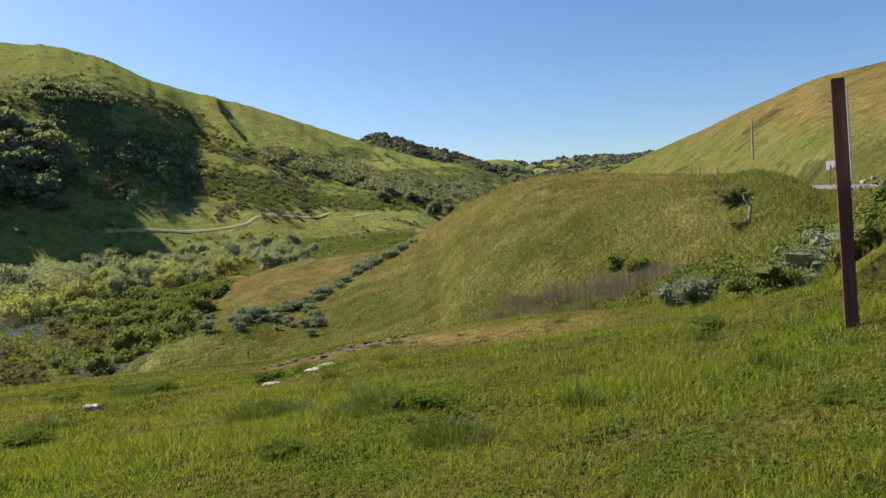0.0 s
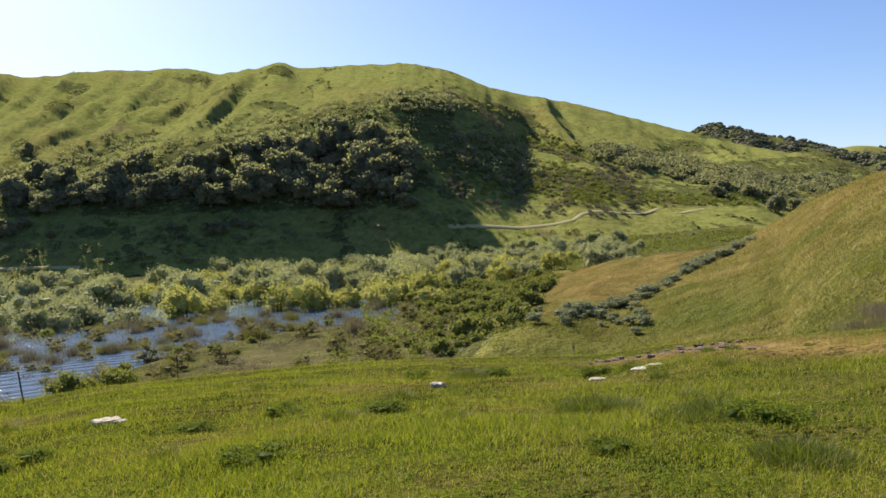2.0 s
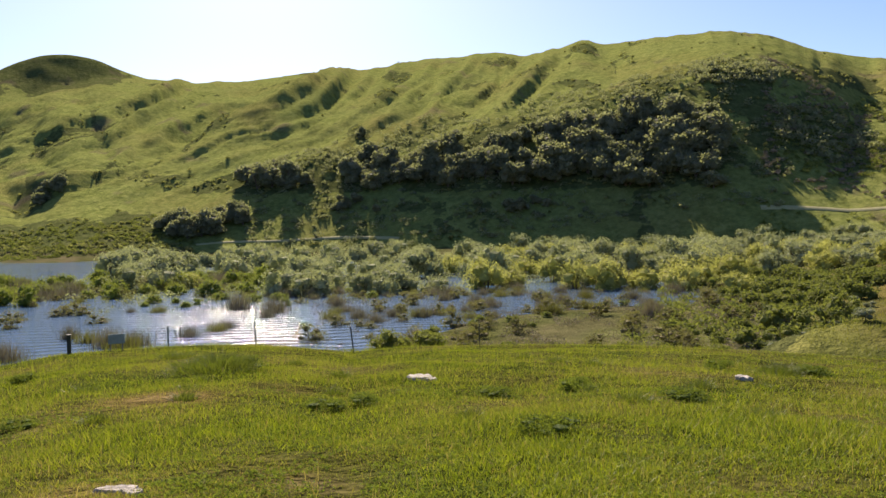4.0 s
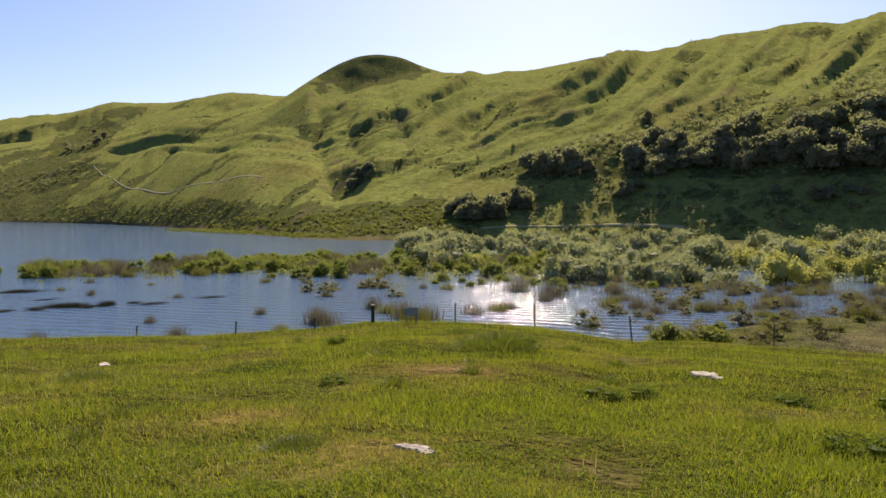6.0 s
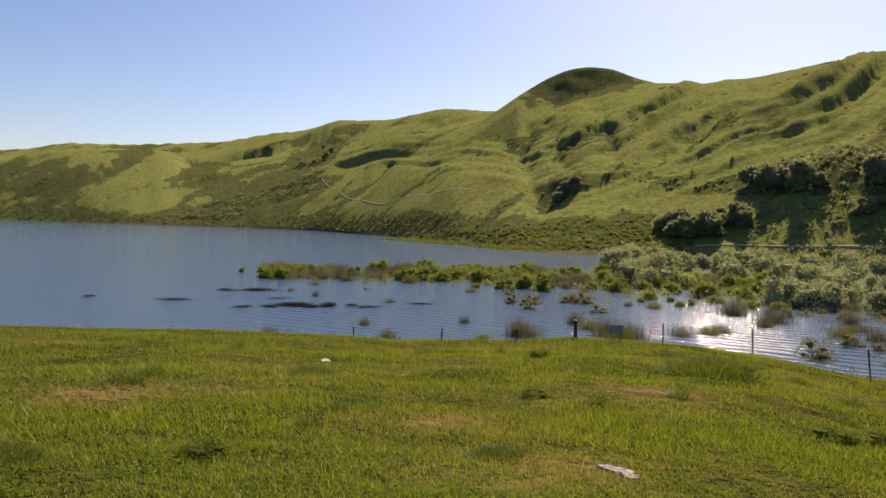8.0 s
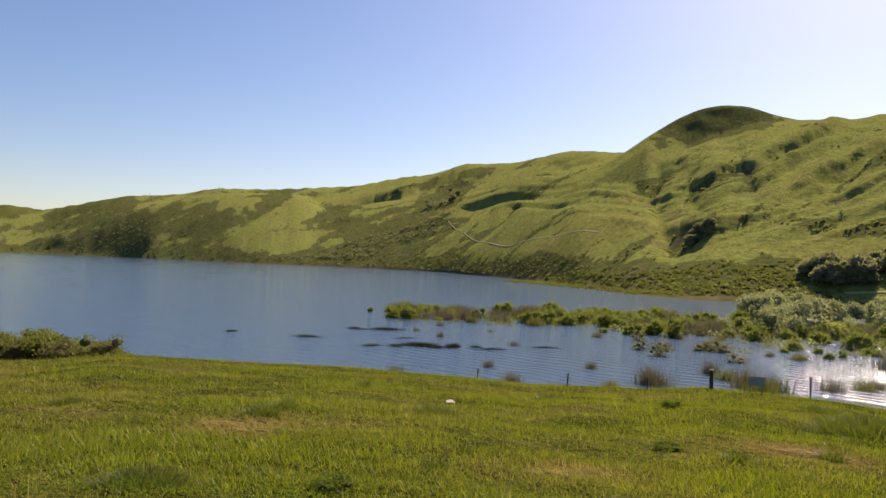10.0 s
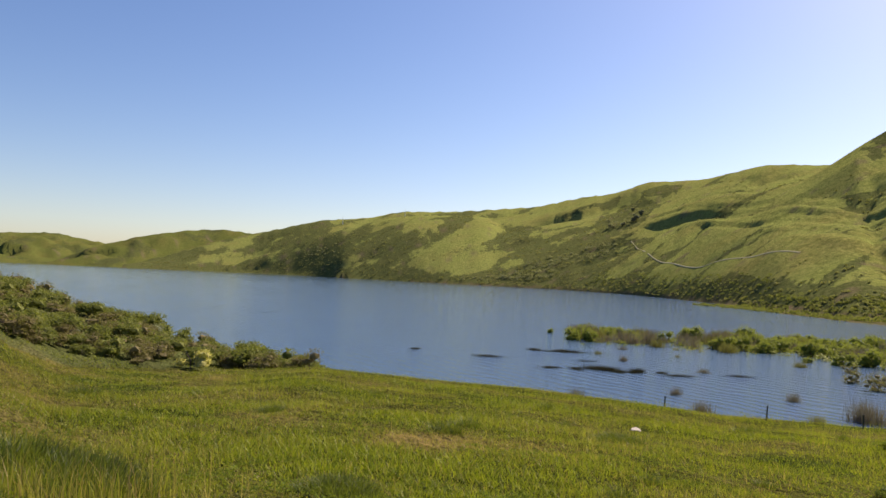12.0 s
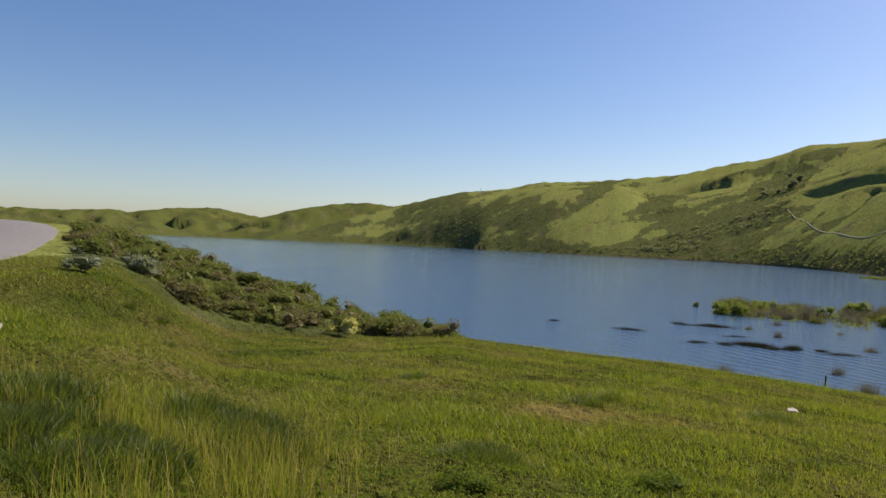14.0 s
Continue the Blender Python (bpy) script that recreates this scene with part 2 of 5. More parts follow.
def ridge_face(az, r):
    """The long slope across the water without its folds: a bluff, its brink, and the slope above."""
    shore, fz, cr = knots(az, SHORE_R), knots(az, FOOT_Z), knots(az, RIDGE_R)
    fr = shore * (1 + 0.12 * step(86, 92, az) * step(122, 108, az))
    cz = EYE + cr * TAN(knots(az, RIDGE_EL) + 0.05 * fbm(az / 0.7, az * 0, 3, 3))
    k, tb = knots(az, BLUFF), TAN(knots(az, BRINK_EL))
    rb = np.clip((EYE - fz + k * fr) / (k - tb), fr + 10, cr - 60)
    zb = fz + k * (rb - fr)
    p = np.clip((r - rb) / (cr - rb), 0, 1)
    gap = np.clip(fr - r, 0, None)
    low = np.where(r < fr, fz - np.minimum(gap, 90) * (0.06 - 0.028 * step(68, 78, az)) - np.clip(gap - 90, 0, None) * 0.5, fz + k * (r - fr))
    m = np.where(r < rb, low, np.where(r < cr, zb + (cz - zb) * (1 - (1 - p) ** 1.25), cz - (r - cr) * 0.12))
    return m, np.clip((r - fr) / (cr - fr), 0, 1), rb, shore, fz, np.degrees(np.arctan2(m - EYE, r))


def ground_z(az, r):
    az, r = np.asarray(az, float), np.asarray(r, float)
    a = np.radians(az)
    x, y = -r * np.sin(a), r * np.cos(a)
    # the meadow, to its rim, and the slope below
    er = knots(az, EDGE_R) * (1 + 0.05 * fbm(az / 9, az * 0 + 3, 2, 5))
    ez = EYE + er * TAN(knots(az, EDGE_EL))
    q = r / er
    meadow = ez * q ** 1.15 + 0.10 * fbm(x / 5, y / 5, 3, 11) * step(1.0, 6, r) * step(1.25, 0.75, q) + 0.03 * fbm(x / 0.8, y / 0.8, 2, 12)
    shoal = step(0, 14, r - knots(az, WATER_R)) * step(20, -20, r - knots(az, MARSH_R)) * step(20, 25, az)
    floor = knots(az, FLOOR_Z) + 0.35 * fbm(x / 30, y / 30, 3, 21) - shoal * (1.3 + 1.2 * step(55, 85, az)) - 3 * shoal * step(82, 100, az)
    floor = floor + np.clip((r - 120) / 200, 0, 1) * step(30, 0, az) * 5
    t = np.clip(r - er, 0, None)
    drop = np.maximum(ez - (t * t / (t + 6.0)) * 0.55, floor)
    land = [np.where(q < 1, meadow, drop)]
    # the near spur beyond the ravine, and the bank by the road
    sr = knots(az, SPUR_R)
    kr, split = knots(az, KNEE_R), step(-2.5, 2.5, az)
    kz = EYE + kr * TAN(knots(az, KNEE_EL))
    s, sp = crest(az, r, knots(az, SPUR_EL), sr, knots(az, SPUR_FOOT) * (1 - split) + (kr + 14) * split, (floor - 1.0) * (1 - split) + (kz - 3.2) * split, 1.6 - 0.5 * split, 0.18)
    n, kp = crest(az, r, knots(az, KNEE_EL), kr, knots(az, SPUR_FOOT), floor - 1.0, 1.25, 0.35)
    land.append(np.where((az < 27) & (az > -4), n + 0.5 * fbm(x / 9, y / 9, 3, 34) * hump(kp), -60))
    land.append(np.where(az < 27, s + 0.55 * fbm(x / 14, y / 14, 3, 31) * hump(sp), -60))
    b, bp = crest(az, r, knots(az, BANK_EL), knots(az, BANK_R), er, ez, 1.1, 0.45)
    land.append(np.where(az > 112, b + 0.35 * fbm(x / 6, y / 6, 3, 33) * hump(bp), -60))
    # the hill over the road
    h, hp = crest(az, r, knots(az, RIGHT_EL), knots(az, RIGHT_R), knots(az, RIGHT_FOOT), 2.8 + np.clip(-az - 34, 0, 40) * -0.04, 1.15, 0.1)
    land.append(np.where(az < -10, h + 2.0 * fbm(x / 45, y / 45, 4, 41) * hump(hp), -60))
    if r.size and r.max() < 250:
        return road_bed(az, r, x, y, np.max(np.stack(land), axis=0))
    # the ridge across the water
    m, mp, rb, shore, fz, el0 = ridge_face(az, r)
    far = np.clip(r / 680, 0.45, 1.6)
    rough = folds(az, el0)[0] + 1.3 * fbm(x / 14, y / 14, 3, 56) * step(1600, 600, r)
    land.append(np.where((az > -9) & (az < 133.5), m + hump(mp) * rough * far * (1 - 0.2 * step(88, 98, az)) * (0.35 + 0.65 * step(rb - 20, rb + 90, r)), -60))
    ribs = ((RIB_EL, RIB_R, 4, 28, 0.35), (CAPE_EL, CAPE_R, 74, 109, 0.18), (CAPE2_EL, CAPE2_R, 80, 119.0, 0.2), (CAPE3_EL, CAPE3_R, 98, 126, 0.25))
    for el, dist, lo, hi, back in ribs:
        c, cp = crest(az, r, knots(az, el) + 0.04 * fbm(az / 0.8, az * 0 + lo, 3, 4), knots(az, dist), shore, fz, 1.15, back)
        land.append(np.where((az > lo) & (az < hi), c + hump(cp) ** 1.5 * rough * 0.38 * far, -60))
    c, cp = crest(az, r, knots(az, KNOB_EL), 860 + 0 * az, 790 + 0 * az, EYE + 790 * TAN(np.minimum(9.3, knots(az, KNOB_EL) - 0.8)), 1.0, 0.3)
    land.append(np.where((az > 63) & (az < 85), c + hump(cp) * 1.5 * fbm(x / 25, y / 25, 3, 57), -60))
    for el, dist, foot, z0, lo, hi, seed in ((PEAK_EL, 1500, 900, 10, -12, 12, 61), (FAR_EL, 2700, 1700, 20, -32, 8, 62), (MID_EL, 1250, 800, 20, -24, -6, 63),
                                            (BAY_EL, 2900, 2450, -10.6, 118, 139, 64), (END_EL, 4000, 3000, -10.6, 126, 178, 65)):
        f, fp = crest(az, r, knots(az, el) + (0.13 if dist < 2000 else 0.06) * fbm(az / 0.7, az * 0 + seed, 4, seed, 0.6), dist + 0 * az, foot + 0 * az, z0, 1.2, 0.1)
        land.append(np.where((az > lo) & (az < hi), f + hump(fp) * (0.3 - np.abs(fbm(x / 200, y / 260, 3, seed))) * 0.02 * r, -60))
    z = np.max(np.stack(land), axis=0)
    z = np.where(z < -30, -14.0, z)
    return road_bed(az, r, x, y, z)


def place(az, r, up=0.0):
    a = radians(az)
    return Vector((-r * math.sin(a), r * math.cos(a), float(ground_z(np.array([float(az)]), np.array([float(r)]))[0]) + up))


# ---- materials ----
def nodes_of(name):
    m = bpy.data.materials.new(name)
    m.use_nodes = True
    t = m.node_tree
    return m, t.nodes, t.links, t.nodes["Principled BSDF"]


def ramp(n, l, fac, stops):
    r = n.new("ShaderNodeValToRGB")
    e = r.color_ramp.elements
    while len(e) < len(stops):
        e.new(0.5)
    for k, (p, c) in enumerate(stops):
        e[k].position, e[k].color = p, (*c, 1)
    l.new(fac, r.inputs[0])
    return r.outputs[0]


def noise_tex(n, l, scale, detail=4.0, rough=0.55, stretch=None):
    tc = n.new("ShaderNodeTexCoord")
    src = tc.outputs["Object"]
    if stretch:
        mp = n.new("ShaderNodeMapping")
        mp.inputs["Scale"].default_value = stretch
        l.new(src, mp.inputs[0])
        src = mp.outputs[0]
    t = n.new("ShaderNodeTexNoise")
    t.inputs["Scale"].default_value, t.inputs["Detail"].default_value, t.inputs["Roughness"].default_value = scale, detail, rough
    l.new(src, t.inputs["Vector"])
    return t.outputs["Fac"]


def mixed(n, l, fac, a, b, kind="MIX"):
    m = n.new("ShaderNodeMix")
    m.data_type, m.blend_type = "RGBA", kind
    for sock, v in ((m.inputs["Factor"], fac), (m.inputs[6], a), (m.inputs[7], b)):
        if isinstance(v, (int, float)):
            sock.default_value = v
        elif isinstance(v, tuple):
            sock.default_value = (*v, 1)
        else:
            l.new(v, sock)
    return m.outputs[2]


def math_node(n, l, op, a, b):
    m = n.new("ShaderNodeMath")
    m.operation = op
    m.use_clamp = True
    for sock, v in ((m.inputs[0], a), (m.inputs[1], b)):
        if isinstance(v, (int, float)):
            sock.default_value = v
        else:
            l.new(v, sock)
    return m.outputs[0]


def bumped(n, l, bsdf, height, strength, dist):
    b = n.new("ShaderNodeBump")
    b.inputs["Strength"].default_value, b.inputs["Distance"].default_value = strength, dist
    l.new(height, b.inputs["Height"])
    l.new(b.outputs[0], bsdf.inputs["Normal"])


def speckled(name, stops, scale, rough=0.85, bump=0.3, dist=0.01, metal=0.0, stretch=None, detail=6.0):
    """Noise-coloured surface with relief of the same grain."""
    m, n, l, b = nodes_of(name)
    f = noise_tex(n, l, scale, detail, 0.6, stretch)
    l.new(ramp(n, l, f, stops), b.inputs["Base Color"])
    b.inputs["Roughness"].default_value, b.inputs["Metallic"].default_value = rough, metal
    bumped(n, l, b, f, bump, dist)
    return m


def leafy(name, dark, light, through=0.4, vary=0.35, gloss=0.75):
    """Leaves and blades: each differs a little, and light shines through them."""
    m, n, l, b = nodes_of(name)
    g, o = n.new("ShaderNodeNewGeometry"), n.new("ShaderNodeObjectInfo")
    isl = math_node(n, l, "MULTIPLY", g.outputs["Random Per Island"], 1.0 - vary)
    obj = math_node(n, l, "MULTIPLY", o.outputs["Random"], vary)
    col = mixed(n, l, math_node(n, l, "ADD", isl, obj), dark, light)
    l.new(col, b.inputs["Base Color"])
    b.inputs["Roughness"].default_value = gloss
    b.inputs["Specular IOR Level"].default_value = 0.12
    tr = n.new("ShaderNodeBsdfTranslucent")
    l.new(mixed(n, l, 0.35, col, (0.35, 0.42, 0.04)), tr.inputs[0])
    mx = n.new("ShaderNodeMixShader")
    mx.inputs[0].default_value = through
    l.new(b.outputs[0], mx.inputs[1])
    l.new(tr.outputs[0], mx.inputs[2])
    l.new(mx.outputs[0], n["Material Output"].inputs[0])
    return m


def make_ground():
    """Grass, dry grass, scrub and bare earth by the masks of the sheet, broken up by noise at three scales."""
    m, n, l, b = nodes_of("ground")
    at = n.new("ShaderNodeAttribute")
    at.attribute_name = "cover"
    sep = n.new("ShaderNodeSeparateColor")
    l.new(at.outputs["Color"], sep.inputs[0])
    big, mid, fine = noise_tex(n, l, 0.035, 5), noise_tex(n, l, 0.35, 5, 0.6), noise_tex(n, l, 6.0, 4, 0.65)
    green = ramp(n, l, mid, [(0.32, (0.098, 0.13, 0.032)), (0.5, (0.20, 0.24, 0.058)), (0.68, (0.29, 0.315, 0.10))])
    green = mixed(n, l, math_node(n, l, "MULTIPLY", big, 0.9), green, (0.230, 0.258, 0.085))
    # alpha: base colour darkened under the grass blades for contrast, and on some hills
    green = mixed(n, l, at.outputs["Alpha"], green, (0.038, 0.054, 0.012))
    dry = ramp(n, l, mid, [(0.3, (0.15, 0.105, 0.04)), (0.55, (0.24, 0.175, 0.07)), (0.75, (0.31, 0.235, 0.105))])
    fac = math_node(n, l, "ADD", math_node(n, l, "MULTIPLY", math_node(n, l, "SUBTRACT", fine, 0.35), 0.9), math_node(n, l, "MULTIPLY", math_node(n, l, "SUBTRACT", mid, 0.3), 0.8))
    dryness = math_node(n, l, "MULTIPLY", sep.outputs[0], math_node(n, l, "ADD", fac, 0.55))
    col = mixed(n, l, dryness, green, dry)
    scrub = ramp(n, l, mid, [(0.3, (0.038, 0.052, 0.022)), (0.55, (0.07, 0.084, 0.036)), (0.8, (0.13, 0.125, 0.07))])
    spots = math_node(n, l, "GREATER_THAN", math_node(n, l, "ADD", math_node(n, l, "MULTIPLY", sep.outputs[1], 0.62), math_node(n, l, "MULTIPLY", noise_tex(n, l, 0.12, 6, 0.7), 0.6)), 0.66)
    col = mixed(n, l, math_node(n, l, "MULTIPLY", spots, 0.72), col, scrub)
    soil = ramp(n, l, fine, [(0.3, (0.10, 0.075, 0.05)), (0.7, (0.24, 0.19, 0.13))])
    col = mixed(n, l, sep.outputs[2], col, soil)
    coarse = ramp(n, l, noise_tex(n, l, 0.16, 8, 0.78), [(0.36, (0.42, 0.43, 0.38)), (0.5, (0.9, 0.9, 0.88)), (0.62, (1, 1, 1))])
    col = mixed(n, l, 0.62, col, coarse, "MULTIPLY")
    col = mixed(n, l, 0.55, col, ramp(n, l, fine, [(0.35, (0.35, 0.35, 0.35)), (0.7, (1, 1, 1))]), "MULTIPLY")
    l.new(col, b.inputs["Base Color"])
    b.inputs["Roughness"].default_value = 0.95
    b.inputs["Specular IOR Level"].default_value = 0.0
    hills = n.new("ShaderNodeMath")
    hills.operation = "MULTIPLY_ADD"
    l.new(noise_tex(n, l, 0.22, 6, 0.7), hills.inputs[0])
    hills.inputs[1].default_value = 4.0
    l.new(math_node(n, l, "MULTIPLY", fine, 0.08), hills.inputs[2])
    # standing blades catch light from all round: the surface leans to the upright
    geo, lean, unit = n.new("ShaderNodeNewGeometry"), n.new("ShaderNodeMix"), n.new("ShaderNodeVectorMath")
    lean.data_type, unit.operation = "VECTOR", "NORMALIZE"
    lean.inputs["Factor"].default_value = 0.46
    l.new(geo.outputs["Normal"], lean.inputs[4])
    lean.inputs[5].default_value = (0, 0, 1)
    l.new(lean.outputs[1], unit.inputs[0])
    bump = n.new("ShaderNodeBump")
    bump.inputs["Strength"].default_value, bump.inputs["Distance"].default_value = 0.75, 0.6
    l.new(hills.outputs[0], bump.inputs["Height"])
    l.new(unit.outputs[0], bump.inputs["Normal"])
    l.new(bump.outputs[0], b.inputs["Normal"])
    return m


def make_water():
    """Wind ripples in long crests, with smaller chop across them."""
    m, n, l, b = nodes_of("lake_water")
    b.inputs["Base Color"].default_value = (0.048, 0.098, 0.170, 1)
    b.inputs["Roughness"].default_value, b.inputs["IOR"].default_value = 0.05, 1.33
    tc, turn = n.new("ShaderNodeTexCoord"), n.new("ShaderNodeMapping")
    turn.inputs["Rotation"].default_value = (0, 0, radians(38))
    l.new(tc.outputs["Object"], turn.inputs[0])
    wave = n.new("ShaderNodeTexWave")
    wave.inputs["Scale"].default_value, wave.inputs["Distortion"].default_value = 0.15, 9.0
    wave.inputs["Detail"].default_value, wave.inputs["Detail Scale"].default_value = 3.0, 0.6
    l.new(turn.outputs[0], wave.inputs["Vector"])
    chop = noise_tex(n, l, 1.9, 5, 0.68, (1.0, 0.45, 1.0))
    h = n.new("ShaderNodeMath")
    h.operation = "MULTIPLY_ADD"
    l.new(wave.outputs["Fac"], h.inputs[0])
    h.inputs[1].default_value = 0.9
    l.new(chop, h.inputs[2])
    gusts = ramp(n, l, noise_tex(n, l, 0.022, 4, 0.6, (1.0, 0.35, 1.0)), [(0.35, (0.035, 0.035, 0.035)), (0.65, (0.09, 0.09, 0.09))])
    l.new(gusts, b.inputs["Roughness"])
    bumped(n, l, b, h.outputs[0], 0.58, 0.172)
    return m


def make_grass(name, wet, straw):
    """Blades coloured by how dry their patch is."""
    m, n, l, b = nodes_of(name)
    at = n.new("ShaderNodeAttribute")
    at.attribute_name = "dry"
    g = n.new("ShaderNodeNewGeometry")
    col = mixed(n, l, g.outputs["Random Per Island"], wet[0], wet[1])
    old = mixed(n, l, g.outputs["Random Per Island"], straw[0], straw[1])
    col = mixed(n, l, at.outputs["Fac"], col, old)
    l.new(col, b.inputs["Base Color"])
    b.inputs["Roughness"].default_value = 0.55
    b.inputs["Specular IOR Level"].default_value = 0.3
    tr = n.new("ShaderNodeBsdfTranslucent")
    l.new(mixed(n, l, 0.3, col, (0.30, 0.36, 0.02)), tr.inputs[0])
    mx = n.new("ShaderNodeMixShader")
    mx.inputs[0].default_value = 0.45
    l.new(b.outputs[0], mx.inputs[1])
    l.new(tr.outputs[0], mx.inputs[2])
    l.new(mx.outputs[0], n["Material Output"].inputs[0])
    return m


GROUND, WATER = make_ground(), make_water()
GRASS = make_grass("grass", ((0.045, 0.105, 0.004), (0.285, 0.345, 0.014)), ((0.20, 0.14, 0.04), (0.38, 0.28, 0.10)))
HILL_GRASS = make_grass("hill_grass", ((0.070, 0.088, 0.010), (0.155, 0.168, 0.024)), ((0.17, 0.128, 0.034), (0.29, 0.215, 0.07)))
CLUMP = leafy("clump_leaves", (0.034, 0.070, 0.010), (0.12, 0.175, 0.024), 0.42)
CLOVER = leafy("clover_leaves", (0.09, 0.15, 0.012), (0.22, 0.28, 0.03), 0.4)
TUFT = make_grass("tuft_grass", ((0.012, 0.036, 0.005), (0.048, 0.095, 0.010)), ((0.2, 0.18, 0.06), (0.3, 0.25, 0.1)))
WILLOW_GREY = leafy("willow_grey", (0.22, 0.245, 0.125), (0.38, 0.40, 0.23), 0.42)
WILLOW_GOLD = leafy("willow_gold", (0.29, 0.295, 0.075), (0.50, 0.49, 0.16), 0.48)
WILLOW_GREEN = leafy("willow_green", (0.10, 0.14, 0.026), (0.21, 0.25, 0.05), 0.45)
OAK = leafy("oak_leaves", (0.125, 0.13, 0.095), (0.235, 0.24, 0.165), 0.5)
BRUSH = leafy("brush_leaves", (0.075, 0.10, 0.026), (0.18, 0.20, 0.055), 0.38)
BRUSH_BROWN = leafy("brush_brown", (0.11, 0.095, 0.045), (0.21, 0.18, 0.09), 0.35)
SAGE = leafy("sage_leaves", (0.13, 0.152, 0.098), (0.24, 0.268, 0.178), 0.34)
OLIVE = leafy("olive_brush", (0.11, 0.115, 0.045), (0.24, 0.235, 0.10), 0.4)
REED = leafy("reed_stems", (0.075, 0.065, 0.03), (0.16, 0.14, 0.06), 0.3)
REED_MAT = leafy("reed_mat", (0.028, 0.020, 0.014), (0.07, 0.052, 0.032), 0.05)
TWIG = leafy("dry_twigs", (0.14, 0.11, 0.085), (0.25, 0.20, 0.165), 0.15)
BLOOM = leafy("bloom", (0.45, 0.42, 0.10), (0.6, 0.58, 0.25), 0.4)
BARK = speckled("bark", [(0.3, (0.06, 0.045, 0.035)), (0.7, (0.16, 0.13, 0.10))], 9.0, 0.95, 0.6, 0.03, 0, (1, 1, 0.2))
WEATHERED = speckled("weathered_wood", [(0.3, (0.14, 0.12, 0.10)), (0.7, (0.33, 0.30, 0.26))], 14.0, 0.9, 0.4, 0.01, 0, (1, 1, 0.08))
REDWOOD = speckled("red_stained_wood", [(0.25, (0.055, 0.020, 0.014)), (0.5, (0.12, 0.040, 0.026)), (0.8, (0.19, 0.075, 0.05))], 16.0, 0.8, 0.5, 0.006, 0, (1, 1, 0.07))
STEEL_DARK = speckled("painted_steel", [(0.3, (0.020, 0.028, 0.022)), (0.7, (0.06, 0.065, 0.05))], 30.0, 0.6, 0.2, 0.002, 0.3)
ALUMINIUM = speckled("dull_aluminium", [(0.3, (0.34, 0.36, 0.37)), (0.7, (0.52, 0.54, 0.55))], 12.0, 0.45, 0.1, 0.002, 0.7)
BOLT = speckled("zinc", [(0.3, (0.3, 0.3, 0.3)), (0.7, (0.5, 0.5, 0.5))], 60.0, 0.4, 0.1, 0.001, 0.9)
STONE = speckled("pale_stone", [(0.25, (0.16, 0.145, 0.12)), (0.5, (0.32, 0.295, 0.25)), (0.8, (0.46, 0.43, 0.38))], 11.0, 0.9, 0.8, 0.03)
SOIL = speckled("dark_soil", [(0.3, (0.05, 0.036, 0.025)), (0.7, (0.16, 0.12, 0.085))], 12.0, 0.95, 0.8, 0.03)
DUG = speckled("fresh_soil", [(0.3, (0.03, 0.02, 0.014)), (0.7, (0.085, 0.06, 0.042))], 14.0, 0.95, 0.8, 0.02)
TRACK = speckled("trodden_earth", [(0.3, (0.21, 0.205, 0.08)), (0.7, (0.31, 0.285, 0.14))], 0.9, 0.95, 0.4, 0.05)
ASPHALT = speckled("worn_asphalt", [(0.2, (0.09, 0.088, 0.085)), (0.5, (0.15, 0.145, 0.14)), (0.8, (0.21, 0.205, 0.195))], 3.5, 0.9, 0.5, 0.01)
GRAVEL = speckled("road_gravel", [(0.3, (0.13, 0.12, 0.085)), (0.7, (0.25, 0.23, 0.17))], 22.0, 0.95, 0.8, 0.02)
PALE_PAINT = speckled("pale_green_paint", [(0.3, (0.20, 0.25, 0.22)), (0.7, (0.30, 0.35, 0.32))], 6.0, 0.6, 0.1, 0.002)


# ---- mesh helpers ----
def arrays_mesh(name, verts, faces, material, smooth=False):
    """A mesh from arrays; the faces are one list, one array, or several arrays of unlike corner counts."""
    me = bpy.data.meshes.new(name)
    if isinstance(faces, list):
        me.from_pydata(np.asarray(verts).tolist(), [], faces)
    else:
        groups = faces if isinstance(faces, tuple) else (np.asarray(faces),)
        sizes = np.concatenate([np.full(len(g), g.shape[1]) for g in groups])
        me.vertices.add(len(verts))
        me.vertices.foreach_set("co", np.asarray(verts, np.float32).ravel())
        me.loops.add(int(sizes.sum()))
        me.loops.foreach_set("vertex_index", np.concatenate([g.ravel() for g in groups]).astype(np.int32))
        me.polygons.add(len(sizes))
        me.polygons.foreach_set("loop_start", np.concatenate([[0], np.cumsum(sizes)[:-1]]).astype(np.int32))
        me.update(calc_edges=True)
        me.shade_flat()
    for m in (material if isinstance(material, (list, tuple)) else [material]):
        me.materials.append(m)
    if smooth:
        me.shade_smooth()
    return me


def part(name, bm, material, parent, label=""):
    """Links a bmesh, or a mesh, as one object under a thing or a part."""
    me = bm
    if isinstance(bm, bmesh.types.BMesh):
        me = bpy.data.meshes.new(name)
        bm.to_mesh(me)
        bm.free()
        me.materials.append(material)
    ob = new(name, me)
    ob.parent = parent
    return tagged(ob, label)


def box(sx, sy, sz, at=(0, 0, 0), bevel=0.004):
    bm = bmesh.new()
    bmesh.ops.create_cube(bm, size=1)
    bmesh.ops.scale(bm, vec=(sx, sy, sz), verts=bm.verts)
    if bevel:
        bmesh.ops.bevel(bm, geom=bm.edges[:], offset=bevel, segments=2, affect="EDGES")
    bmesh.ops.translate(bm, vec=at, verts=bm.verts)
    return bm


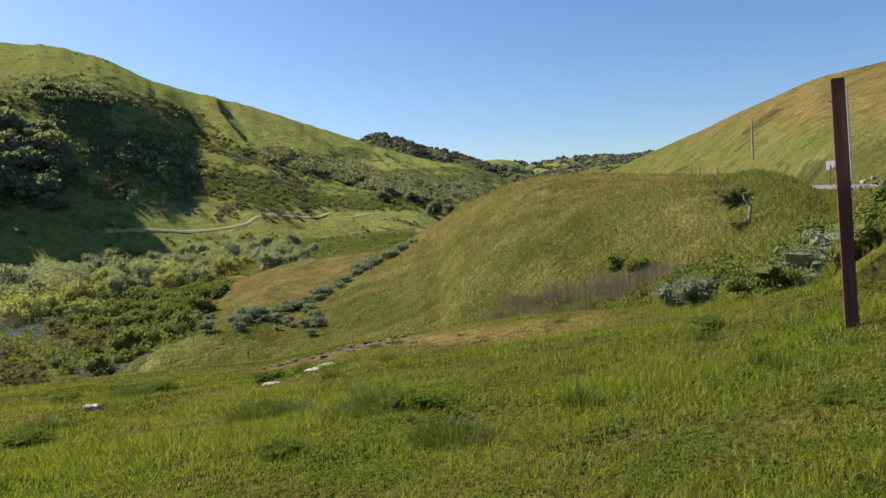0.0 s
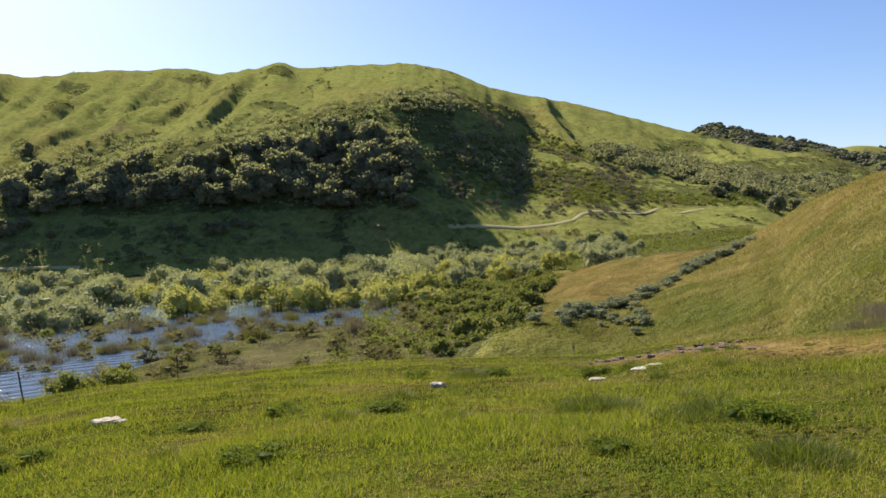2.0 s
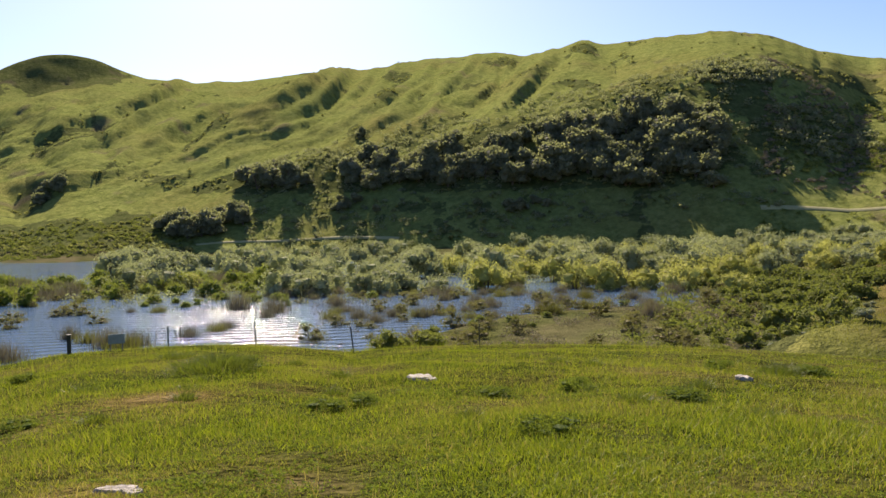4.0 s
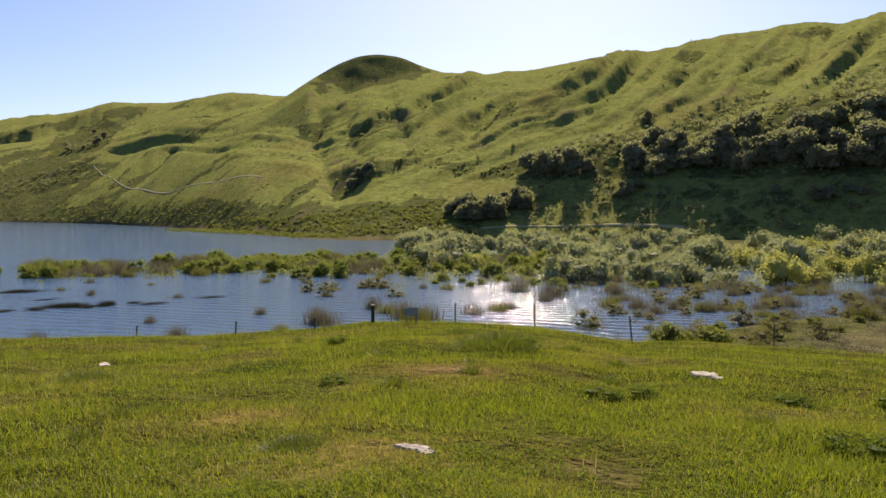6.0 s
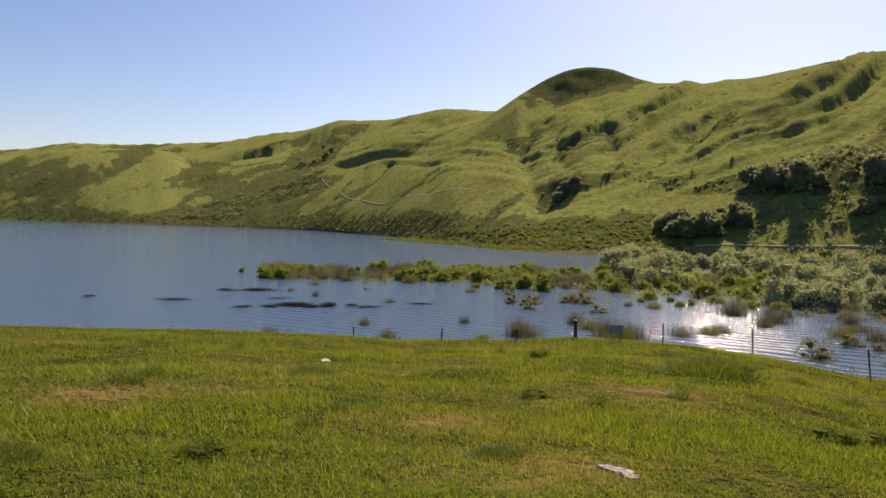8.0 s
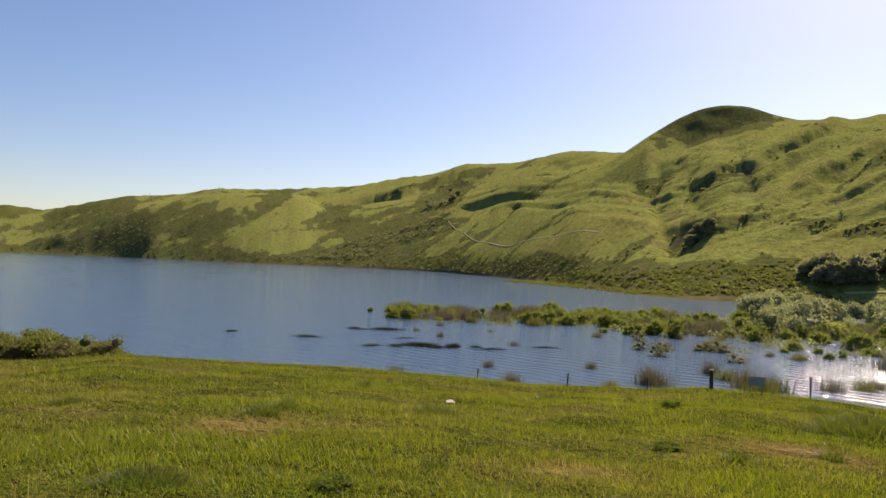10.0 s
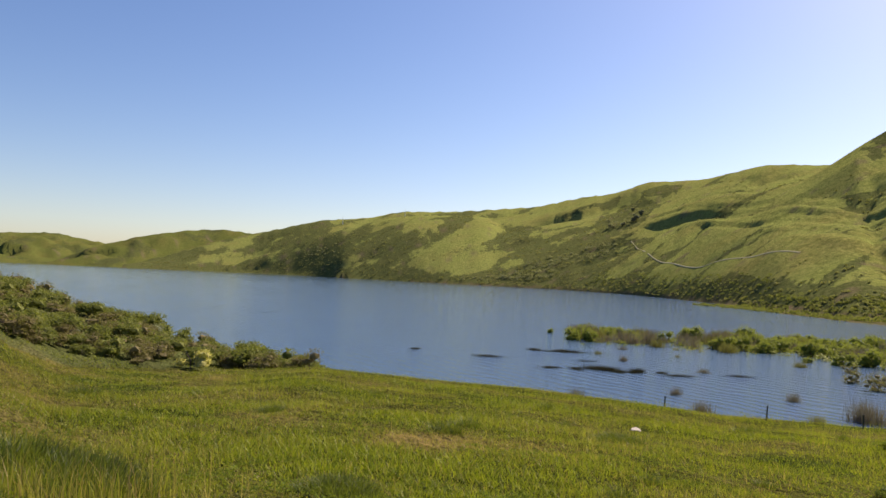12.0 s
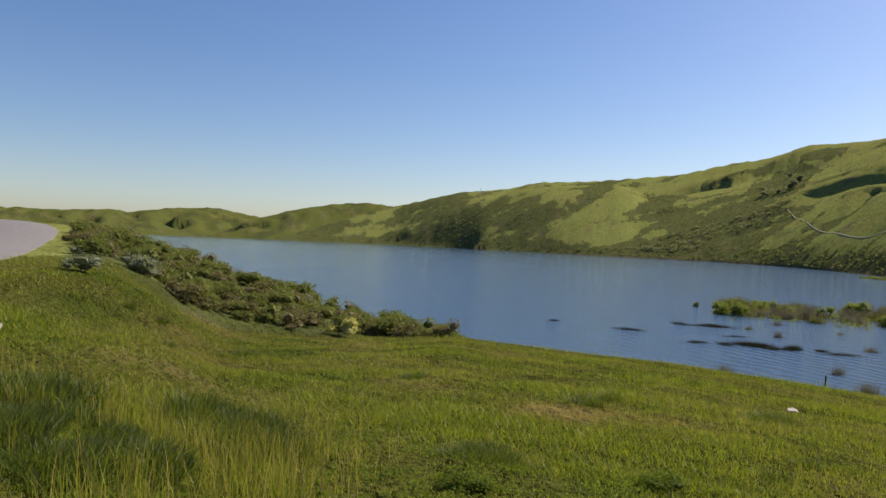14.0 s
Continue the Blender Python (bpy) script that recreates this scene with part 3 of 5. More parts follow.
def tube(points, radii, sides=7):
    """A tapered limb through the points."""
    bm = bmesh.new()
    rings = []
    for k, (p, r) in enumerate(zip(points, radii)):
        d = Vector(points[min(k + 1, len(points) - 1)]) - Vector(points[max(k - 1, 0)])
        q = d.to_track_quat("Z", "Y")
        rings.append([bm.verts.new(Vector(p) + q @ Vector((r * math.cos(a), r * math.sin(a), 0))) for a in np.linspace(0, 2 * math.pi, sides, endpoint=False)])
    for a, b in zip(rings, rings[1:]):
        for k in range(sides):
            bm.faces.new((a[k], a[(k + 1) % sides], b[(k + 1) % sides], b[k]))
    bm.faces.new(rings[0][::-1])
    bm.faces.new(rings[-1])
    return bm


def join_bm(*bms):
    out = bmesh.new()
    for b in bms:
        me = bpy.data.meshes.new("tmp")
        b.to_mesh(me)
        b.free()
        out.from_mesh(me)
        bpy.data.meshes.remove(me)
    return out


def stone_bm(sx, sy, sz, seed, sub=3, rough=0.22):
    bm = bmesh.new()
    bmesh.ops.create_icosphere(bm, subdivisions=sub, radius=1)
    for v in bm.verts:
        d = 1 + rough * noise.fractal(v.co * 1.3 + Vector((seed * 7.1, seed, 0)), 0.6, 2.0, 4) + 0.12 * noise.cell(v.co * 2.2 + Vector((seed, 0, 0)))
        v.co = Vector((v.co.x * sx * d, v.co.y * sy * d, max(-0.5, min(0.55, v.co.z * 1.4)) * sz * d))
    return bm


def leaves(rng, centres, outward, size, slim=0.45):
    """One small four-cornered leaf cluster at each centre, turned about at random."""
    n = len(centres)
    a = rng.normal(size=(n, 3)) + outward * 0.6
    a /= np.linalg.norm(a, axis=1)[:, None]
    b = np.cross(a, rng.normal(size=(n, 3)))
    b /= np.linalg.norm(b, axis=1)[:, None]
    c = np.cross(a, b)
    s = size * rng.uniform(0.55, 1.3, n)[:, None]
    v = np.stack([centres - b * s, centres + c * s * slim + a * s * 0.15, centres + b * s, centres - c * s * slim + a * s * 0.15], 1).reshape(-1, 3)
    return v, np.arange(4 * n).reshape(n, 4)


def crown_mesh(name, material, seed, width, height, lobes, count, size, base=0.0, slim=0.45, core=0.74, droop=0.0):
    """A crown: uneven lobes of many small leaf clusters round a knotty core."""
    rng = np.random.default_rng(seed)
    verts, faces, off = [], [], 0
    cs, rs = [], []
    for k in range(lobes):
        ang, rad = rng.uniform(0, 2 * math.pi), width * 0.5 * math.sqrt(rng.uniform(0, 0.62))
        lift = rng.uniform(0.10, 0.80) * (1 - 0.45 * (rad / (width * 0.5)) ** 2)
        cs.append((rad * math.cos(ang), rad * math.sin(ang), base + (height - base) * lift))
        k0 = rng.uniform(0.24, 0.40)
        k0 *= 0.82
        rs.append((width * k0, width * k0, (height - base) * k0 * rng.uniform(0.85, 1.2)))
    cs, rs = np.array(cs), np.array(rs)
    ico = bmesh.new()
    bmesh.ops.create_icosphere(ico, subdivisions=1, radius=1)
    iv, fc = np.array([v.co[:] for v in ico.verts]), np.array([[v.index for v in f.verts] for f in ico.faces])
    ico.free()
    for c, r in zip(cs, rs):
        w = iv * (1 + 0.22 * rng.normal(size=(len(iv), 1)))
        p = c + w * r * core
        p[:, 2] = np.maximum(p[:, 2], base * 0.6)
        verts.append(p)
        faces += (fc + off).tolist()
        off += len(p)
    pick = rng.integers(0, lobes, count)
    d = rng.normal(size=(count, 3))
    d /= np.linalg.norm(d, axis=1)[:, None]
    d[:, 2] = np.where(d[:, 2] < -0.45, -d[:, 2], d[:, 2])
    shell = rng.uniform(0.70, 1.12, count)[:, None]
    p = cs[pick] + d * rs[pick] * shell
    p[:, 2] = np.maximum(p[:, 2] - droop * rng.uniform(0, 1, count) ** 2, 0.04)
    v, f = leaves(rng, p, d, size, slim)
    verts.append(v)
    faces += (f + off).tolist()
    return arrays_mesh(name, np.concatenate(verts), faces, material)


def limbs_bm(rng, height, width, stems, thick):
    out = []
    for k in range(stems):
        a = 2 * math.pi * k / stems + rng.uniform(-0.4, 0.4)
        top = Vector((math.cos(a) * width * 0.28, math.sin(a) * width * 0.28, height * rng.uniform(0.55, 0.8)))
        mid = Vector((top.x * 0.35 + rng.uniform(-0.1, 0.1), top.y * 0.35, top.z * 0.5))
        out.append(tube([(0.12 * math.cos(a) * stems * 0.3, 0.12 * math.sin(a) * stems * 0.3, -0.4), mid, top], [thick, thick * 0.65, thick * 0.2], 6))
        for j in range(2):
            b = a + rng.uniform(-0.9, 0.9)
            tip = mid + Vector((math.cos(b) * width * 0.24, math.sin(b) * width * 0.24, height * rng.uniform(0.18, 0.32)))
            out.append(tube([mid, (mid + tip) / 2 + Vector((0, 0, 0.1)), tip], [thick * 0.45, thick * 0.3, thick * 0.1], 5))
    return join_bm(*out)


def plant(name, label, category, group, material, seed, width, height, lobes, count, size, base=0.0, stems=3, thick=0.1, slim=0.45, core=0.74, droop=0.0):
    """A tree or shrub, built once at the origin: trunk and crown."""
    ob = tagged(new(name), label, category, group)
    rng = random.Random(seed)
    part("trunk", limbs_bm(rng, height, width, stems, thick), BARK, ob)
    part("crown", crown_mesh("crown", material, seed, width, height, lobes, count, size, base, slim, core, droop), None, ob)
    return ob


def scatter(protos, spots, seed, low=0.75, high=1.25, sink=0.0):
    """Copies of the prototypes at (azimuth, radius, scale) spots on the ground; the prototypes themselves take the first spots."""
    rng = random.Random(seed)
    az, r = np.array([s[0] for s in spots], float), np.array([s[1] for s in spots], float)
    z = np.maximum(ground_z(az, r), LAKE - 0.25)
    for k, (a, d, s) in enumerate(spots):
        src = protos[k % len(protos)]
        t = radians(a)
        f = s * rng.uniform(low, high)
        m = Matrix.LocRotScale((-d * math.sin(t), d * math.cos(t), z[k] - sink * f), Euler((rng.uniform(-0.05, 0.05), rng.uniform(-0.05, 0.05), rng.uniform(0, 6.28))),
                               (f * rng.uniform(0.88, 1.15), f * rng.uniform(0.88, 1.15), f * rng.uniform(0.85, 1.12)))
        if k < len(protos):
            src.matrix_basis = m
        else:
            ob = copy_thing(src, Matrix.Identity(4))
            ob.matrix_basis = m


def on_slope(az, el):
    """How far off the ground first reaches so high over the eye, for arrays of azimuths and heights in degrees."""
    az, el = np.asarray(az, float), np.asarray(el, float)
    dist = np.geomspace(270, 2400, 260)
    A, D = np.meshgrid(az, dist, indexing="ij")
    over = np.degrees(np.arctan2(ground_z(A, D) - EYE, D)) >= el[:, None]
    return np.where(over.any(1), dist[over.argmax(1)], 0.0)


def stand(rng, groves):
    """Trees scattered over leaning patches of the slope: azimuth, height, half length, half width, lean, count, size."""
    az, el, size = [], [], []
    for a0, e0, long, wide, lean, count, s in groves:
        c, t = math.cos(radians(lean)), math.sin(radians(lean))
        for k in range(count):
            d, w = math.sqrt(rng.random()), rng.uniform(0, 2 * math.pi)
            p, q = long * d * math.cos(w), wide * d * math.sin(w)
            az.append(a0 + p * c - q * t)
            el.append(e0 + p * t + q * c)
            size.append(s * rng.uniform(0.7, 1.25))
    r = on_slope(az, el)
    return [(a, d, f) for a, d, f in zip(az, r, size) if d > 0]


def zone(rng, count, az0, az1, r0, r1, s0, s1, keep=None):
    out = []
    while len(out) < count:
        a, d = rng.uniform(az0, az1), math.sqrt(rng.uniform(r0 * r0, r1 * r1))
        if keep is None or keep(a, d):
            out.append((a, d, rng.uniform(s0, s1)))
    return out


# ---- the ground, one sheet to the horizon ----
def spots_of(x, y, spots):
    total = 0.0
    for az, r, size, amount in spots:
        a = radians(az)
        q = ((x + r * math.sin(a)) ** 2 + (y - r * math.cos(a)) ** 2) / size ** 2
        total = total + amount * np.exp(-q)
    return total


DRY_SPOTS = [(68.4, 12.0, 0.9, 0.65), (84.7, 9.1, 0.5, 0.5), (57.2, 6.4, 0.5, 0.4), (62, 6.8, 0.5, 0.25), (110.2, 10.5, 0.9, 0.6), (83.2, 8.9, 0.7, 0.4), (67.6, 11.7, 0.8, 0.5),
             (-5, 19, 2.6, 0.7), (-0.4, 21.5, 2.4, 0.7), (-9.9, 19, 2.4, 0.55), (6, 22, 2.2, 0.5), (52, 7.5, 0.9, 0.3), (75, 6.5, 0.9, 0.35)]
EARTH_SPOTS = [(8.2, 22.5, 0.9, 0.9), (4.6, 22.0, 0.9, 0.9), (1.9, 21.5, 0.8, 0.8), (11.2, 23.0, 0.9, 0.7), (-16.8, 6.7, 0.16, 0.6), (-14.6, 6.3, 0.12, 0.6), (-13.2, 5.9, 0.1, 0.5), (-18.8, 6.2, 0.12, 0.5),
               (57.5, 6.3, 0.3, 0.25), (68.4, 12.0, 0.4, 0.25)]


# dark scrub on the far slope, and shade of its steep hollows painted in scrub colour: azimuth, height over the eye,
# half length, half width, lean, amount
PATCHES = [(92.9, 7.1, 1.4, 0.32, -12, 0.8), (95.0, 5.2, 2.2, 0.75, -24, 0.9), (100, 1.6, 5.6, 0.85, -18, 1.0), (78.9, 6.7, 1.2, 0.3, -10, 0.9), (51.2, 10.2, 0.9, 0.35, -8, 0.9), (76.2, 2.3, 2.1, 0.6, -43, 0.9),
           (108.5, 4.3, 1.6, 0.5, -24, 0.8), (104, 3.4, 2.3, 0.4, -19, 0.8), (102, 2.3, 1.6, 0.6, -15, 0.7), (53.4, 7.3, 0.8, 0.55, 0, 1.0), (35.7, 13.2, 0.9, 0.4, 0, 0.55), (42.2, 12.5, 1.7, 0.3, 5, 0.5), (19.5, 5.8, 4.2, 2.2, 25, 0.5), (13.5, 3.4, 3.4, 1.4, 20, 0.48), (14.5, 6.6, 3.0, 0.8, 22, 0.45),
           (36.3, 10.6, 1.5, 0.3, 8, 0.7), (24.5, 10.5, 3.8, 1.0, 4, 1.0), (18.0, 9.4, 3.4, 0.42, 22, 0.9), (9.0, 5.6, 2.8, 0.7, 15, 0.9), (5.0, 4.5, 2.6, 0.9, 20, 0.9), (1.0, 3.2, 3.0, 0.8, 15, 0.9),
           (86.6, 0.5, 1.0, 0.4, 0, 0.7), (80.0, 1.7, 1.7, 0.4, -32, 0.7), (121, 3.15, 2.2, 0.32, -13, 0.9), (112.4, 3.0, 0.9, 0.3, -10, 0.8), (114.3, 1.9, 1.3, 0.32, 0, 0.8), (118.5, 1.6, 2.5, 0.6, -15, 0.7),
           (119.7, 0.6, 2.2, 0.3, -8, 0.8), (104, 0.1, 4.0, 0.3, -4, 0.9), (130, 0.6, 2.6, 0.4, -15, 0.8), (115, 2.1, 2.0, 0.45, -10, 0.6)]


def patches(az, el, spots):
    total = 0.0
    ragged = 1 + 0.7 * fbm(az / 1.3, el / 0.6, 3, 87)
    for a0, e0, long, wide, lean, amount in spots:
        c, s = math.cos(radians(lean)), math.sin(radians(lean))
        q = (((az - a0) * c + (el - e0) * s) / long) ** 2 + (((el - e0) * c - (az - a0) * s) / wide) ** 2
        total = np.maximum(total, amount * step(1.25, 0.7, q * ragged))
    return total


SCRUB_SPOTS = [(119.7, 1853, 90, 0.5), (117.1, 1736, 100, 0.6), (114, 1560, 90, 0.6), (111.9, 1500, 60, 0.6), (122.3, 2238, 90, 0.6), (119.5, 2050, 110, 0.6),
               (100.3, 1300, 60, 0.5), (97.6, 1184, 55, 0.6), (100.3, 1130, 60, 0.6), (97.6, 1060, 60, 0.45), (94.9, 984, 50, 0.45), (102, 1105, 40, 0.6), (105.5, 1174, 30, 0.6),
               (97.7, 1299, 50, 0.5), (97.5, 997, 45, 0.45), (94.8, 874, 40, 0.4), (82.6, 760, 28, 0.5), (79.1, 663, 22, 0.4), (77, 570, 22, 0.4)]


def cover_of(az, r, x, y, z):
    """How dry, how scrubby and how bare the ground is, and how far its green is darkened."""
    el = np.degrees(np.arctan2(z - EYE, np.maximum(r, 0.1)))
    er = knots(az, EDGE_R)
    meadow = step(1.25, 1.0, r / er)
    dry = meadow * (0.16 + 0.28 * fbm(x / 3.2, y / 3.2, 3, 71) + spots_of(x, y, DRY_SPOTS))
    sp = (az < 22) & (r > er * 1.1) & (r < knots(az, SPUR_R) + 40) & (r > knots(az, SPUR_FOOT) - 5)
    face = np.clip((r - knots(az, SPUR_FOOT)) / np.maximum(knots(az, SPUR_R) - knots(az, SPUR_FOOT), 1), 0, 1)
    spw = step(23, 15, az) * sp
    dry = dry * (1 - spw) + spw * ((0.22 + 0.52 * step(0.25, 0.8, face)) * (1 - 0.7 * step(-20, -24, az) * step(-34, -30, az)) + 0.25 * fbm(x / 9, y / 9, 3, 72))
    if r.max() < 60:
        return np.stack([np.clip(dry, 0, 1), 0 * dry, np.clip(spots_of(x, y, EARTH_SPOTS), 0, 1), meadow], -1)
    right = (az < -12) & (r > knots(az, SPUR_R) + 20)
    dry = np.where(right, np.clip(0.26 + 0.62 * step(4.4, 7.0, el + 0.8 * fbm(x / 30, y / 30, 3, 73)) + 0.2 * fbm(x / 20, y / 20, 3, 74), 0, 1), dry)
    far = (r > 250) & (az > -9)
    dry = np.where(far, np.clip(0.06 + 0.26 * fbm(x / 60, y / 60, 4, 75), 0, 1), dry)
    brink = knots(az, BRINK_EL)
    grove = far & (az > 22.5 + 3.0 * fbm(x / 40, y / 40, 3, 87) - 0.25 * (el - 4)) & (az < 66) & (el < brink + 0.6) & (r < 620) & (np.abs(az - 55.3 - 0.9 * fbm(x / 15, y / 15, 2, 89)) > np.interp(r, [322, 332, 348], [1.8, 1.1, 0.0])) & ~((az > 59.3) & (az < 63) & (r < 352))
    scrub = np.where(far, 0.36 + 0.4 * fbm(x / 70, y / 70, 4, 76, 0.6) + 0.7 * step(90, 20, r - knots(az, SHORE_R)) * step(66, 70, az) + 0.2 * step(88, 96, az) * fbm(x / 110, y / 110, 3, 86) + 0.04 * step(92, 98, az), 0.0)
    el0 = ridge_face(az, r)[5]
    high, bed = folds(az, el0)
    # scrub colour darkens the beds, dry colour lifts the spurs: relief shading in colour
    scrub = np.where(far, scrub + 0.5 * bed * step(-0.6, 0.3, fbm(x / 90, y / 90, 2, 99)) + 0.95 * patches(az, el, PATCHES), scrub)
    dry = np.where(far, dry + 0.18 * step(0.0, 9.0, high), dry)
    scrub = np.where(far, scrub - 0.14 + spots_of(x, y, SCRUB_SPOTS) * (0.8 + 0.5 * fbm(x / 30, y / 30, 3, 88)), scrub)
    scrub = np.where(far & (az > 100), scrub + 0.15 * step(1650, 2000, r), scrub)
    scrub = np.where(grove, np.where(el < 2.6, 0.42, 0.7) + 0.3 * fbm(x / 30, y / 30, 3, 77), scrub)
    wood = (az > -9) & (az < 14) & (r > 360) & (el < 4.6) & (el > 1.6)
    scrub = np.where(wood, 0.7 + 0.3 * fbm(x / 40, y / 40, 2, 78), scrub)
    scrub = np.where((az > -12) & (az < 12) & (r > 1150) & (r < 2000), 0.9, scrub)
    scrub = np.where((az < -6) & (r > 800) & (r < 1400) & ~right, 0.9, scrub)
    # the knob's shaded near face, painted dark with the scrub colour
    scrub = np.where((r > 770) & (r < 900), np.maximum(scrub, patches(az, el, [(74.6, 10.9, 4.4, 1.55, -6, 1.0)])), scrub)
    scrub = np.where(right, 0.36 + 0.4 * fbm(x / 18, y / 18, 3, 79), scrub)
    brim = (az > 66) & (az < 112) & (r > 250) & (z < LAKE + 3.5)
    scrub = np.where(brim, 1.0, scrub)
    dry = np.where(brim, 0.5, dry)
    scrub = np.where((az > 112) & (r > er * 1.02) & (r < 120) & (az < 147.5), 0.85, scrub)
    valley = (az > 0) & (az < 110) & (r > er * 1.3) & (r < knots(az, SHORE_R))
    scrub = np.where(valley, (0.95 + 0.3 * fbm(x / 12, y / 12, 3, 80)) * (1 - spw), scrub)
    dry = np.where(valley, np.maximum(dry, 0.4 * (1 - spw) + spw * dry), dry)
    scrub = np.where((az > 118) & (r > 2300), 0.45 + 0.4 * fbm(x / 120, y / 120, 3, 82), scrub)
    bare = spots_of(x, y, EARTH_SPOTS) + 0.28 * (valley & (z < LAKE + 1.6) & (az > 18) & (az < 66)) * step(-0.5, 0.3, fbm(x / 10, y / 10, 2, 101))
    bare = bare + 0.55 * brim * step(-0.3, 0.3, fbm(x / 9, y / 9, 2, 107)) + np.where(far & ~grove, 0.55 * step(0.55, 0.85, fbm(x / 26, y / 26, 3, 81)), 0)
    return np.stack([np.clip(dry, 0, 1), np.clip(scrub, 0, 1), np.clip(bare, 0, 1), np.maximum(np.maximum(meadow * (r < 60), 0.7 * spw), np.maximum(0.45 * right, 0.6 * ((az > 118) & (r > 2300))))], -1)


def build_ground():
    az = np.concatenate([np.arange(-44, 164, 0.25), np.arange(164, 316, 4.0)])
    rings = np.concatenate([[0.0], np.geomspace(0.6, 290, 210), np.geomspace(293, 1150, 210), np.geomspace(1165, 4600, 90)])
    A, R = np.meshgrid(az, rings)
    W = np.where(A > 180, A - 360, A)
    Z = ground_z(W, R)
    X, Y = -R * np.sin(np.radians(A)), R * np.cos(np.radians(A))
    na, nr = len(az), len(rings)
    i = np.arange(nr - 1)[:, None] * na + np.arange(na)[None, :]
    j = np.arange(nr - 1)[:, None] * na + (np.arange(na)[None, :] + 1) % na
    me = arrays_mesh("ground", np.stack([X, Y, Z], -1).reshape(-1, 3), np.stack([i, j, j + na, i + na], -1).reshape(-1, 4), GROUND, True)
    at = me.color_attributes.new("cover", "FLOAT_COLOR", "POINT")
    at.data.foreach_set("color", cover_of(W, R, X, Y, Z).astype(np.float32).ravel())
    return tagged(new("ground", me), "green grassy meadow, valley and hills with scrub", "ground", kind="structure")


build_ground()
bm = bmesh.new()
bmesh.ops.create_circle(bm, cap_ends=True, segments=128, radius=4500)
bmesh.ops.translate(bm, vec=(0, 0, LAKE), verts=bm.verts)
lake = part("water", bm, WATER, None)
tagged(lake, "rippled blue lake water with sun glitter", "lake", kind="structure")


def ribbon(name, pts, width, material, up, label, category, drape=True):
    """A strip along the points, laid on the ground, with thickness."""
    p = np.array([tuple(v)[:2] for v in pts])
    d = np.gradient(p, axis=0)
    d /= np.linalg.norm(d, axis=1)[:, None]
    side = np.stack([-d[:, 1], d[:, 0]], 1)
    cols = np.linspace(-0.5, 0.5, 5)
    rows = []
    for c in cols:
        q = p + side * width * c
        rr, aa = np.hypot(q[:, 0], q[:, 1]), np.degrees(np.arctan2(-q[:, 0], q[:, 1]))
        z = np.convolve(np.pad(ground_z(aa, rr), 6, mode="edge"), np.ones(13) / 13, mode="valid") if drape else np.array([v[2] for v in pts])
        rows.append(np.stack([q[:, 0], q[:, 1], z + up - (0.25 if abs(c) == 0.5 else 0)], 1))
    v = np.stack(rows, 1)
    n = len(p)
    idx = np.arange(n * 5).reshape(n, 5)
    f = np.stack([idx[:-1, :-1], idx[:-1, 1:], idx[1:, 1:], idx[1:, :-1]], -1).reshape(-1, 4)
    ob = new(name, arrays_mesh(name, v.reshape(-1, 3), f, material, True))
    return tagged(ob, label, category, kind="structure")


def polar(pts, steps=40):
    az, r = [p[0] for p in pts], [p[1] for p in pts]
    t = np.linspace(0, len(pts) - 1, (len(pts) - 1) * steps)
    a, d = np.interp(t, range(len(az)), az), np.interp(t, range(len(r)), r)
    w = np.ones(25) / 25
    a, d = (np.convolve(np.pad(v, 12, mode="edge"), w, mode="valid") for v in (a, d))
    return np.stack([-d * np.sin(np.radians(a)), d * np.cos(np.radians(a)), 0 * a], 1)


ribbon("road", road_line(), 6.2, ASPHALT, 0.06, "worn grey asphalt country road curving along the slope", "road", False)
ribbon("road_shoulder", road_line(), 7.0, GRAVEL, 0.02, "pale gravel shoulder beside the road", "shoulder", False)
ribbon("trail", polar([(23.5, 307.5), (17.5, 314), (13.3, 320), (12.0, 330), (7.6, 340), (3.1, 369)]), 2.4, TRACK, 0.35, "pale dirt trail along the foot of the hill", "trail")
ribbon("trail", polar([(94.9, 1085), (94.1, 995), (92.9, 874), (91.2, 773), (89.9, 707), (88.3, 681), (85.5, 595), (82.7, 528)]), 1.5, TRACK, 0.25, "pale dirt trail across the grassy hillside", "trail")
ribbon("trail", polar([(66, 339), (63.6, 338), (58, 331), (54.2, 326), (50, 318)]), 1.8, TRACK, 0.3, "narrow dirt trail above the lake shore", "trail")


